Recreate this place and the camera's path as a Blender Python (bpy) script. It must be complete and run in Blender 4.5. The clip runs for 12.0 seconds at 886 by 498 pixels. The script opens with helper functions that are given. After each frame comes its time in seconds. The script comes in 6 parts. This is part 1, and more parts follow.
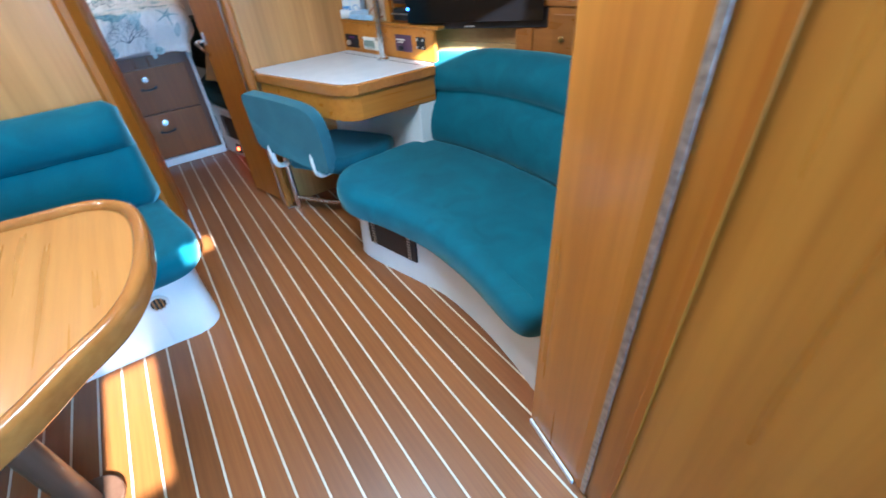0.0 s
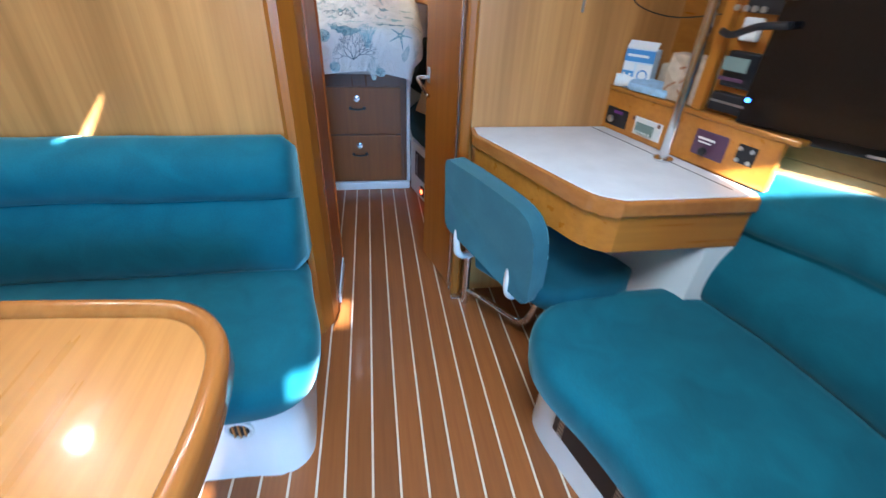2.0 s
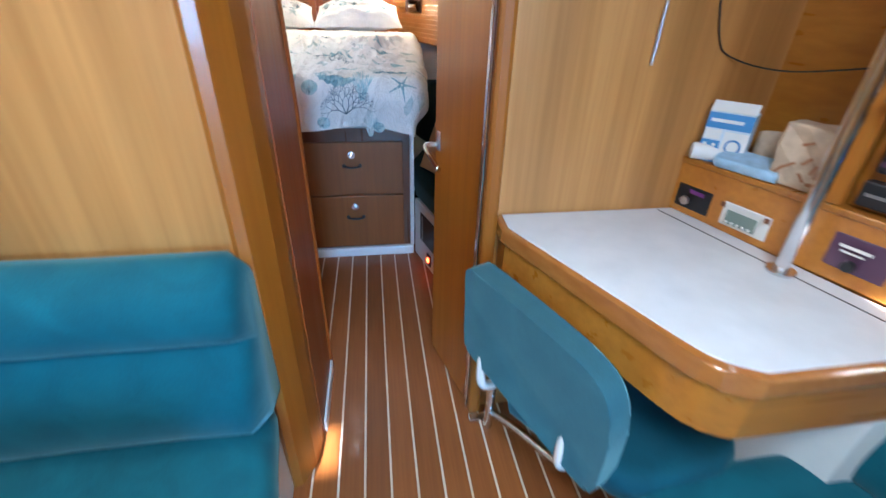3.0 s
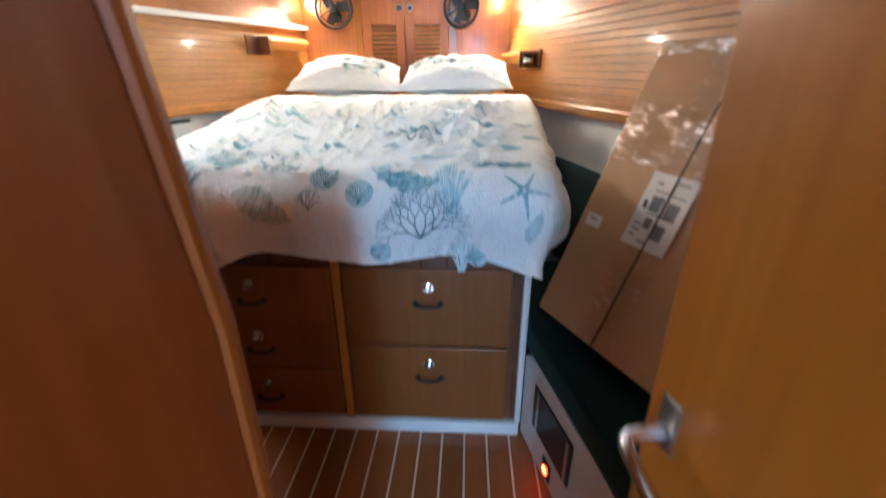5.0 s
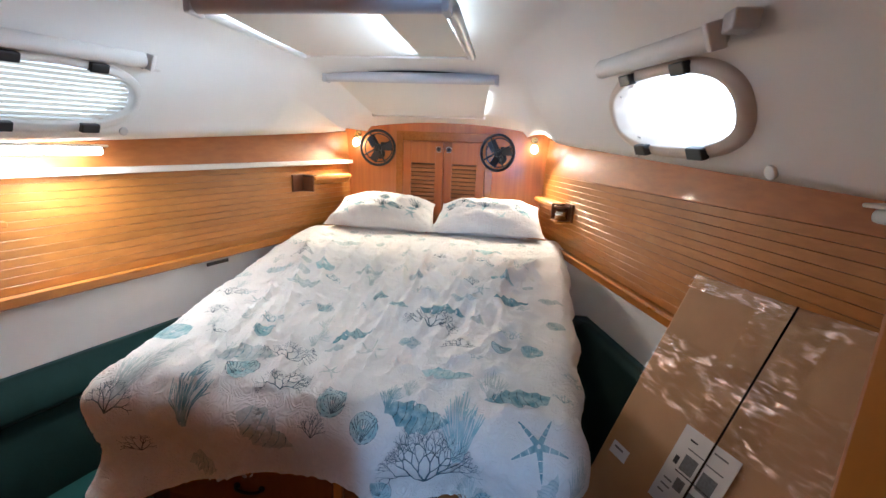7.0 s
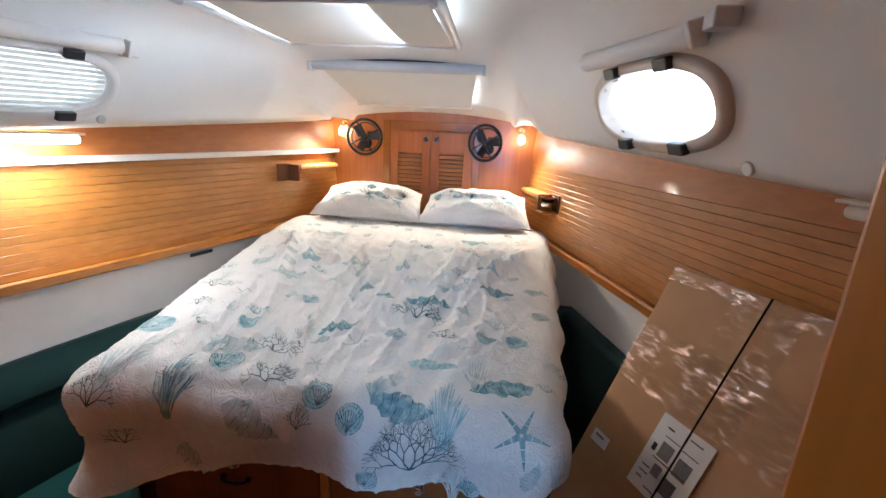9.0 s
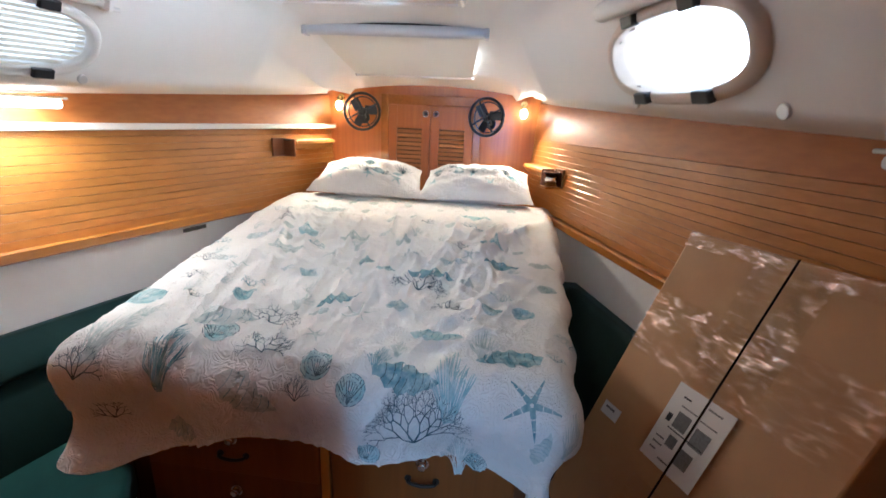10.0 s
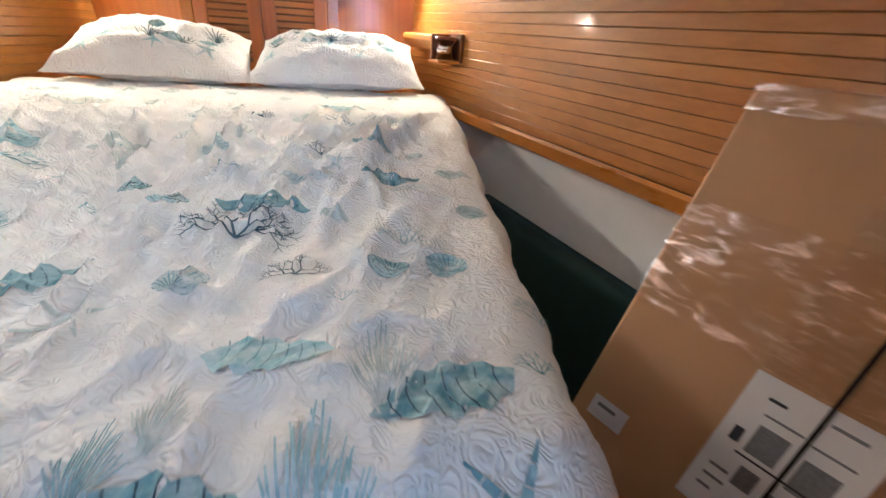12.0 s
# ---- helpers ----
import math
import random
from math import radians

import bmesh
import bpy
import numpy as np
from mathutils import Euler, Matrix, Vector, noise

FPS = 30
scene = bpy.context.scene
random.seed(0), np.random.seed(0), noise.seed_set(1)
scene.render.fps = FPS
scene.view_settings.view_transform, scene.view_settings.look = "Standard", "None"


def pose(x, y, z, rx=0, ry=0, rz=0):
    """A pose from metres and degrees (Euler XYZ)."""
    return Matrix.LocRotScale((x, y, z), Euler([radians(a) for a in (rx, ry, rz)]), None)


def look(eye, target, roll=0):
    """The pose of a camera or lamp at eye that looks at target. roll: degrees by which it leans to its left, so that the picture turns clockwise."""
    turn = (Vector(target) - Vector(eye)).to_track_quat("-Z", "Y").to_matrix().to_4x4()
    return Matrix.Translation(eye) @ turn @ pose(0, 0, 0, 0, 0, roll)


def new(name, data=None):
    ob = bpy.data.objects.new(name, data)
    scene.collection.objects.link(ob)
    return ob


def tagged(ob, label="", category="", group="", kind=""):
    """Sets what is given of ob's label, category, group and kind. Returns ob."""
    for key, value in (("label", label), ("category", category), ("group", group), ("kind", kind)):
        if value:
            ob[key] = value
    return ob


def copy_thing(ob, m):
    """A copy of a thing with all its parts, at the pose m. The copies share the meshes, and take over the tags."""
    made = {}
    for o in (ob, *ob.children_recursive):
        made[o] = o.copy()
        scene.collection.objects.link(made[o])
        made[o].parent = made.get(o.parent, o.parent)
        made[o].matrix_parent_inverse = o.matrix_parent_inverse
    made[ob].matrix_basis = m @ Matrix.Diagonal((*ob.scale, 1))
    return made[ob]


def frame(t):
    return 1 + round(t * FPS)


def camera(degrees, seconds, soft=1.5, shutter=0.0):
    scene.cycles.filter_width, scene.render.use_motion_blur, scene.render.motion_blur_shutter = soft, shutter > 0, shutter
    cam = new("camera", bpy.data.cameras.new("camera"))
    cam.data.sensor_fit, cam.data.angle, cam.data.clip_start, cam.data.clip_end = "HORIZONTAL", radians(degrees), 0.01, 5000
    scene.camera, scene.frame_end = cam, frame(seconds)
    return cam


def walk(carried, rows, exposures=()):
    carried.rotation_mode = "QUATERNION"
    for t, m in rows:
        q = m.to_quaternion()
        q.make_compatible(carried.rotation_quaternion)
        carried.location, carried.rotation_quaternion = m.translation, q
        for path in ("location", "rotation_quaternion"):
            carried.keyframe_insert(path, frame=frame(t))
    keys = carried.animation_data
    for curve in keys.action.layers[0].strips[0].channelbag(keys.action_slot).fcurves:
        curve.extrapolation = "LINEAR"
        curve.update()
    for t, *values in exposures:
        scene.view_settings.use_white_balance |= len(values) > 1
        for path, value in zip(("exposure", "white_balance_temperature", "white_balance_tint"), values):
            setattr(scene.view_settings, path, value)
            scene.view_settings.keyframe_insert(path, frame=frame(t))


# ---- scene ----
cam = camera(92.0, 12.0, 1.5, 0.5)
PATH = [
    (0, (0.071, 0.102, 1.256), (0.923, 1.453, 0.053), -4.4),
    (0.5, (0.038, 0.24, 1.244), (0.808, 1.621, 0.019), -0.8),
    (1, (0.013, 0.498, 1.263), (0.753, 1.952, 0.106), -0.7),
    (1.5, (0.132, 0.758, 1.251), (0.575, 2.384, 0.173), -0.9),
    (2, (0.186, 0.944, 1.22), (0.477, 2.599, 0.136), 2.7),
    (2.5, (0.195, 1.198, 1.204), (0.473, 2.896, 0.184), 4.2),
    (3, (0.219, 1.437, 1.239), (0.503, 3.154, 0.253), 1.7),
    (3.2, (0.25, 1.549, 1.225), (0.434, 3.291, 0.26), 0.4),
    (4.8, (0.223, 2.328, 1.16), (0.12, 4.149, 0.338), -0.6),
    (5, (0.209, 2.411, 1.202), (0.101, 4.25, 0.424), -0.4),
    (5.5, (0.199, 2.501, 1.37), (-0.043, 4.416, 0.848), 0.6),
    (6, (0.2, 2.546, 1.438), (-0.125, 4.465, 0.978), 2.3),
    (6.5, (0.218, 2.574, 1.504), (-0.085, 4.495, 1.036), 2.7),
    (7, (0.235, 2.568, 1.552), (-0.043, 4.493, 1.088), 2.4),
    (9, (0.242, 2.567, 1.562), (0.022, 4.488, 1.05), 2.9),
    (9.5, (0.239, 2.586, 1.536), (0.028, 4.501, 0.999), 3.0),
    (10, (0.224, 2.606, 1.494), (0.019, 4.512, 0.924), 2.8),
    (10.5, (0.205, 2.681, 1.424), (0.085, 4.571, 0.779), 2.9),
    (11, (0.213, 2.848, 1.367), (0.131, 4.726, 0.682), 1.6),
    (11.5, (0.232, 3.036, 1.319), (0.548, 4.836, 0.506), 4.0),
    (12, (0.216, 3.187, 1.296), (0.581, 4.932, 0.389), 4.3),
]
walk(cam, [(t, look(eye, target, roll)) for t, eye, target, roll in PATH],
     [(0.0, 3.45, 5200, 3), (1.5, 3.35, 5300, 7), (3.2, 3.45, 5400, 7), (4.8, 3.4, 5350, 3), (5.1, 3.2, 5250, 1), (5.5, 2.8, 5100, -5), (6.2, 2.66, 5300, 5), (7.0, 2.65, 5350, 8), (9.5, 2.65, 5350, 8), (10.5, 2.65, 5450, 9), (11.5, 2.8, 5500, 8), (12.0, 2.85, 5550, 8)])

# ---- world, sun, large lights ----
world = bpy.data.worlds.new("sky")
scene.world = world
world.use_nodes = True
wn = world.node_tree
sky = wn.nodes.new("ShaderNodeTexSky")
sky.sky_type, sky.sun_disc = "NISHITA", False
sky.sun_elevation, sky.sun_rotation = radians(28), radians(180)
wn.links.new(sky.outputs[0], wn.nodes["Background"].inputs[0])
wn.nodes["Background"].inputs[1].default_value = 0.06


def lamp(name, kind, m, energy, color=(1, 1, 1), size=0.1, size_y=0.0):
    data = bpy.data.lights.new(name, kind)
    data.energy, data.color = energy, color
    if kind == "AREA":
        data.shape, data.size, data.size_y = "RECTANGLE", size, size_y or size
    elif kind == "SPOT":
        data.shadow_soft_size, data.spot_size, data.spot_blend = size, radians(140), 0.8
    elif kind == "SUN":
        data.angle = radians(size)
    else:
        data.shadow_soft_size = size
    ob = new(name, data)
    ob.matrix_world = m
    return ob


lamp("sun", "SUN", look((0.0, -1.0, 0.53), (0.0, 0.0, 0.0)), 5.0, (1.0, 0.96, 0.90), 0.5)
lamp("companionway_daylight", "AREA", look((0.395, -1.58, 1.35), (0.3, 1.2, 0.7)), 10.5, (0.22, 0.58, 1.0), 0.5, 0.95)
# added overhead fill for the saloon, from an unseen ceiling opening
lamp("saloon_hatch_daylight", "AREA", look((0.25, 1.05, 1.905), (0.25, 1.05, 0.0)), 3.6, (0.84, 0.90, 0.94), 0.6, 0.6)
lamp("middle_hatch_daylight", "AREA", look((-0.14, 3.79, 1.94), (-1.14, 3.79, 1.34)), 1.3, (0.86, 0.93, 1.0), 0.44, 0.42)
lamp("forward_hatch_daylight", "AREA", look((-0.18, 4.64, 1.815), (-0.18, 4.50, 0.9)), 1.4, (0.95, 0.97, 1.0), 0.48, 0.28)

# ---- materials ----


def material(name, rough=0.5, metal=0.0, spec=0.5):
    m = bpy.data.materials.new(name)
    m.use_nodes = True
    b = m.node_tree.nodes["Principled BSDF"]
    b.inputs["Roughness"].default_value, b.inputs["Metallic"].default_value = rough, metal
    b.inputs["Specular IOR Level"].default_value = spec
    return m, m.node_tree, b


def ramp(nt, fac, c1, c2, a=0.3, b=0.7):
    r = nt.nodes.new("ShaderNodeValToRGB")
    r.color_ramp.elements[0].position, r.color_ramp.elements[1].position = a, b
    r.color_ramp.elements[0].color, r.color_ramp.elements[1].color = (*c1, 1), (*c2, 1)
    nt.links.new(fac, r.inputs[0])
    return r.outputs[0]


def grain(nt, scale, detail=4.0, stretch=(1, 1, 1), space="Object", distortion=0.0):
    c, mp, n = nt.nodes.new("ShaderNodeTexCoord"), nt.nodes.new("ShaderNodeMapping"), nt.nodes.new("ShaderNodeTexNoise")
    mp.inputs["Scale"].default_value = stretch
    n.inputs["Scale"].default_value, n.inputs["Detail"].default_value, n.inputs["Distortion"].default_value = scale, detail, distortion
    nt.links.new(c.outputs[space], mp.inputs[0])
    nt.links.new(mp.outputs[0], n.inputs[0])
    return n.outputs[0]


def bump(nt, b, height, strength=0.2, distance=0.002):
    n = nt.nodes.new("ShaderNodeBump")
    n.inputs["Strength"].default_value, n.inputs["Distance"].default_value = strength, distance
    nt.links.new(height, n.inputs["Height"])
    nt.links.new(n.outputs[0], b.inputs["Normal"])


def mixed(nt, fac, c1, c2, kind="MIX"):
    m = nt.nodes.new("ShaderNodeMix")
    m.data_type, m.blend_type = "RGBA", kind
    for sock, v in ((0, fac), (6, c1), (7, c2)):
        if isinstance(v, (int, float)):
            m.inputs[sock].default_value = v
        elif isinstance(v, tuple):
            m.inputs[sock].default_value = (*v, 1)
        else:
            nt.links.new(v, m.inputs[sock])
    return m.outputs[2]


def wood(name, dark, light, along="z", rough=0.3, fine=60.0, coat=0.3, vary=0.25):
    """Varnished timber whose grain runs along one axis."""
    m, nt, b = material(name, rough)
    st = {"x": (0.035, 1, 1), "y": (1, 0.035, 1), "z": (1, 1, 0.035)}[along]
    dark = tuple(d * 0.6 + l * 0.4 for d, l in zip(dark, light))
    broad = ramp(nt, grain(nt, 11.0, 2.0, st), dark, light, 0.3, 0.7)
    thin = ramp(nt, grain(nt, fine, 5.0, st), (0.80, 0.74, 0.68), (1.0, 1.0, 1.0), 0.3, 0.62)
    col = mixed(nt, 0.75, broad, thin, "MULTIPLY")
    info = nt.nodes.new("ShaderNodeObjectInfo")
    tone = ramp(nt, info.outputs["Random"], (1 - vary,) * 3, (1.0, 1.0, 1.0), 0.0, 1.0)
    nt.links.new(mixed(nt, 1.0, col, tone, "MULTIPLY"), b.inputs["Base Color"])
    nt.links.new(ramp(nt, grain(nt, 30.0, 2.0, st), (rough - 0.03,) * 3, (rough + 0.05,) * 3), b.inputs["Roughness"])
    b.inputs["Coat Weight"].default_value, b.inputs["Coat Roughness"].default_value = coat, 0.08
    bump(nt, b, grain(nt, fine, 5.0, st), 0.03)
    return m


def plain(name, color, rough=0.5, metal=0.0, vary=0.9, scale=14.0, rel=0.05, fine=300.0):
    m, nt, b = material(name, rough, metal)
    col = ramp(nt, grain(nt, scale), tuple(c * vary for c in color), color)
    nt.links.new(col, b.inputs["Base Color"])
    if rel:
        bump(nt, b, grain(nt, fine), rel, 0.001)
    return m


def fabric(name, dark, light, sheen=0.4):
    m, nt, b = material(name, 0.85, spec=0.25)
    cloud = ramp(nt, grain(nt, 9.0, 6.0, distortion=0.8), dark, light, 0.22, 0.78)
    nap = ramp(nt, grain(nt, 260.0, 2.0), (0.82, 0.82, 0.82), (1, 1, 1))
    nt.links.new(mixed(nt, 0.8, cloud, nap, "MULTIPLY"), b.inputs["Base Color"])
    b.inputs["Sheen Weight"].default_value, b.inputs["Sheen Roughness"].default_value = sheen, 0.4
    b.inputs["Sheen Tint"].default_value = (0.5, 0.9, 0.95, 1)
    bump(nt, b, grain(nt, 420.0, 2.0), 0.25, 0.001)
    return m


def glow(name, color, strength):
    m, nt, b = material(name, 0.4)
    b.inputs["Base Color"].default_value = (*color, 1)
    b.inputs["Emission Color"].default_value, b.inputs["Emission Strength"].default_value = (*color, 1), strength
    return m


CHERRY = wood("varnished_cherry", (0.40, 0.128, 0.011), (0.56, 0.222, 0.027), "z")
CHERRY_X = wood("varnished_cherry_across", (0.40, 0.128, 0.011), (0.56, 0.222, 0.027), "x")
CHERRY_Y = wood("varnished_cherry_fore_aft", (0.40, 0.128, 0.011), (0.56, 0.222, 0.027), "y")
PALE = wood("pale_bulkhead_veneer", (0.22, 0.085, 0.018), (0.60, 0.28, 0.08), "z", 0.34, vary=0.0)
DOOR = wood("door_veneer", (0.33, 0.092, 0.006), (0.42, 0.138, 0.012), "z", 0.36, coat=0.12)
TABLE = wood("table_veneer", (0.40, 0.155, 0.030), (0.56, 0.25, 0.06), "y", 0.3, coat=0.45)
TEAK = wood("teak_plank", (0.25, 0.072, 0.014), (0.36, 0.120, 0.028), "y", 0.4, 90.0, 0.1, 0.34)
HOLLY = plain("holly_strip", (0.72, 0.58, 0.42), 0.45)
GEL = plain("white_gelcoat", (0.80, 0.80, 0.78), 0.28, vary=0.96, rel=0.02)
LINER = plain("white_liner", (0.80, 0.77, 0.72), 0.5, vary=0.97, scale=5.0, rel=0.03)
TEAL = fabric("teal_velour", (0.007, 0.076, 0.106), (0.013, 0.125, 0.165))
# green velour with the benches' deep shade put into its colour
GREEN = fabric("shaded_green_velour", (0.004, 0.020, 0.018), (0.007, 0.031, 0.028), 0.1)
BLACK = plain("black_plastic", (0.012, 0.012, 0.014), 0.4)
SCREEN = plain("black_screen", (0.004, 0.004, 0.005), 0.12, rel=0)
CHROME = plain("chrome", (0.75, 0.75, 0.76), 0.15, 1.0, rel=0)
LAMINATE = plain("white_laminate", (0.72, 0.73, 0.74), 0.3, rel=0.02)
QUILT, qnt, qb = material("quilted_cotton", 1.0, spec=0.05)
qnt.links.new(ramp(qnt, grain(qnt, 8.0), (0.76, 0.75, 0.73), (0.84, 0.83, 0.81)), qb.inputs["Base Color"])
stitch = grain(qnt, 20.0, 1.0, distortion=2.2)
fold = qnt.nodes.new("ShaderNodeMath")
fold.operation = "PINGPONG"
fold.inputs[1].default_value = 0.085
qnt.links.new(stitch, fold.inputs[0])
bump(qnt, qb, fold.outputs[0], 0.65, 0.045)
CARD = plain("brown_cardboard", (0.55, 0.32, 0.15), 0.6, vary=0.92, rel=0.1)

CAULK = plain("dark_bedding", (0.06, 0.03, 0.02), 0.8)
# dark colour for the shade in plank grooves and behind louvre slats
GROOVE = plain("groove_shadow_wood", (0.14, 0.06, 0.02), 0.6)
LINING = wood("lining_plank", (0.37, 0.140, 0.022), (0.51, 0.215, 0.042), "y", 0.38, 70.0, 0.14, 0.16)
FASCIA = wood("fascia_veneer", (0.34, 0.105, 0.018), (0.45, 0.165, 0.032), "y", 0.45, 60.0, 0.06, 0.0)
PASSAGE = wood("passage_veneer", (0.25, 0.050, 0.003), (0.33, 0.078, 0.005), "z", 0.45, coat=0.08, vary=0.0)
PALE_Y = wood("pale_plank", (0.55, 0.28, 0.09), (0.67, 0.39, 0.15), "y", 0.32)
BOWWOOD = wood("bow_veneer", (0.38, 0.10, 0.014), (0.48, 0.155, 0.026), "z", 0.4, coat=0.1)
RIM = wood("solid_cherry_edge", (0.34, 0.105, 0.018), (0.46, 0.175, 0.036), "y", 0.22, coat=0.6)
DRAWER = wood("drawer_veneer", (0.22, 0.060, 0.008), (0.30, 0.098, 0.014), "z", 0.46, coat=0.04)
DARKWOOD = wood("dark_edge_wood", (0.13, 0.045, 0.02), (0.2, 0.075, 0.03), "z", 0.3)
LEG = wood("dark_pillar", (0.11, 0.05, 0.03), (0.17, 0.085, 0.05), "z", 0.35)
WORN = plain("worn_metal", (0.55, 0.5, 0.45), 0.4, 0.8, vary=0.5, scale=60.0, rel=0.5, fine=120)
ALU = plain("brushed_metal", (0.62, 0.62, 0.62), 0.32, 1.0)
BRASS = plain("brass", (0.7, 0.5, 0.2), 0.25, 1.0, rel=0)
TEALDARK = fabric("dark_teal_velour", (0.006, 0.05, 0.075), (0.01, 0.085, 0.115), 0.3)
VIOLET = plain("violet_window", (0.16, 0.03, 0.2), 0.3)
PURPLE = plain("purple_plate", (0.10, 0.045, 0.085), 0.4)
LCD = plain("grey_display", (0.20, 0.26, 0.23), 0.25, rel=0)
PAPERBLUE = plain("pale_blue_paper", (0.62, 0.74, 0.84), 0.6, vary=0.85, scale=40)
BLUEINK = plain("blue_ink", (0.08, 0.28, 0.6), 0.5)
BLUEINK_PALE = plain("pale_blue_plastic", (0.40, 0.60, 0.80), 0.3, vary=0.75, scale=50)
PAPERBROWN = plain("beige_paper", (0.62, 0.47, 0.33), 0.7, vary=0.7, scale=35)
PAPERWHITE = plain("white_paper", (0.78, 0.78, 0.76), 0.6, vary=0.97)
BROWNINK = plain("brown_ink", (0.33, 0.14, 0.06), 0.7)
INKDARK = plain("dark_ink", (0.03, 0.035, 0.05), 0.6)
GREYINK = plain("grey_ink", (0.22, 0.23, 0.24), 0.6, vary=0.7, scale=200)
BLUELED = glow("blue_light", (0.05, 0.15, 1.0), 1.8)
REDLED = glow("red_light", (1.0, 0.05, 0.01), 2.7)
WARMBULB = glow("warm_bulb", (1.0, 0.88, 0.66), 9.0)
TUBEGLOW = glow("lit_tube_cover", (1.0, 0.92, 0.78), 3.6)
SKYGLOW = glow("sky_backdrop", (0.86, 0.93, 1.0), 0.85)
PORTGLOW = glow("shaded_sky_backdrop", (0.80, 0.90, 1.0), 0.22)
HATCHGLOW = glow("bright_sky_backdrop", (0.84, 0.92, 1.0), 1.32)
FROST = plain("frosted_cover", (0.8, 0.8, 0.78), 0.35, rel=0)
TAPE = bpy.data.materials.new("clear_tape")
TAPE.use_nodes = True
tnt = TAPE.node_tree
t_clear, t_gloss, t_mix = tnt.nodes.new("ShaderNodeBsdfTransparent"), tnt.nodes.new("ShaderNodeBsdfGlossy"), tnt.nodes.new("ShaderNodeAddShader")
t_clear.inputs[0].default_value = (0.93, 0.92, 0.91, 1)
t_gloss.inputs["Roughness"].default_value = 0.03
tnt.links.new(t_clear.outputs[0], t_mix.inputs[0])
tnt.links.new(t_gloss.outputs[0], t_mix.inputs[1])
tnt.links.new(t_mix.outputs[0], tnt.nodes["Material Output"].inputs[0])
film = ramp(tnt, grain(tnt, 70.0, 6.0, (0.4, 0.4, 1.5), "Object", 0.5), (0.05, 0.05, 0.052), (0.85, 0.87, 0.9), 0.5, 0.70)
stuck = ramp(tnt, grain(tnt, 9.0, 2.0), (0.10, 0.10, 0.10), (1.0, 1.0, 1.0), 0.47, 0.62)
tnt.links.new(mixed(tnt, 1.0, film, stuck, "MULTIPLY"), t_gloss.inputs["Color"])
t_bump = tnt.nodes.new("ShaderNodeBump")
t_bump.inputs["Strength"].default_value, t_bump.inputs["Distance"].default_value = 1.0, 0.0035
tnt.links.new(grain(tnt, 150.0, 4.0, (0.35, 0.35, 1.2), "Object", 0.8), t_bump.inputs["Height"])
tnt.links.new(t_bump.outputs[0], t_gloss.inputs["Normal"])
GLASS, gnt, gb = material("clear_pane", 0.25)
gb.inputs["Transmission Weight"].default_value, gb.inputs["IOR"].default_value = 1.0, 1.1
BLIND, bnt, bb = material("cream_blind", 0.8)
bb.inputs["Base Color"].default_value = (0.74, 0.70, 0.62, 1)
nt_tr, nt_mx = bnt.nodes.new("ShaderNodeBsdfTranslucent"), bnt.nodes.new("ShaderNodeMixShader")
nt_tr.inputs[0].default_value = (0.7, 0.64, 0.55, 1)
nt_mx.inputs[0].default_value = 0.004
bnt.links.new(bb.outputs[0], nt_mx.inputs[1])
bnt.links.new(nt_tr.outputs[0], nt_mx.inputs[2])
bnt.links.new(nt_mx.outputs[0], bnt.nodes["Material Output"].inputs[0])
SLATBLIND = BLIND.copy()
SLATBLIND.name = "pale_slat"
SLATBLIND.node_tree.nodes["Mix Shader"].inputs[0].default_value = 0.85


def ink(name, deep, thin, scale=34.0):
    """Watercolour print that thins out in blotches."""
    m, nt, b = material(name, 0.95, spec=0.05)
    wash = ramp(nt, grain(nt, scale, 4.0, distortion=0.6), deep, thin, 0.36, 0.66)
    speck = ramp(nt, grain(nt, 190.0, 2.0), (0.86, 0.87, 0.88), (1, 1, 1))
    nt.links.new(mixed(nt, 1.0, wash, speck, "MULTIPLY"), b.inputs["Base Color"])
    return m


CORALINK = ink("slate_print", (0.06, 0.10, 0.13), (0.19, 0.27, 0.30))
TEALINK = ink("teal_print", (0.14, 0.30, 0.36), (0.44, 0.58, 0.60))
AQUAINK = ink("aqua_print", (0.34, 0.55, 0.59), (0.62, 0.72, 0.72))
PALEINK = ink("pale_print", (0.50, 0.58, 0.57), (0.70, 0.73, 0.71))
# starboard frame's white toned tan for the shade on it
TAN = plain("tan_shaded_frame", (0.74, 0.64, 0.54), 0.4)
# port seat's green, darkened less for the shade
GREENSEAT = fabric("shaded_seat_velour", (0.007, 0.045, 0.040), (0.010, 0.065, 0.058), 0.15)
COOLGREY = plain("grey_cassette", (0.55, 0.54, 0.55), 0.3, vary=0.95)
PITCH_BLACK = plain("black_cord", (0.01, 0.008, 0.006), 1.0, rel=0)
CHAIRCLOTH = fabric("grey_teal_velour", (0.03, 0.095, 0.12), (0.045, 0.13, 0.155), 0.5)
LOCKER = wood("locker_veneer", (0.27, 0.080, 0.012), (0.37, 0.130, 0.022), "y", 0.28)
SLAT = wood("louvre_slat", (0.36, 0.125, 0.03), (0.46, 0.18, 0.05), "x", 0.5, coat=0.0)

# ---- mesh helpers ----


def part(name, bm, mat, parent=None, label="", smooth=False):
    me = bpy.data.meshes.new(name)
    bmesh.ops.recalc_face_normals(bm, faces=bm.faces)
    bm.to_mesh(me)
    bm.free()
    me.materials.append(mat)
    if smooth:
        me.shade_smooth()
    ob = new(name, me)
    if smooth:
        ob.modifiers.new("even_normals", "WEIGHTED_NORMAL")
    if parent:
        ob.parent = parent
    if label:
        ob["label"] = label
    return ob


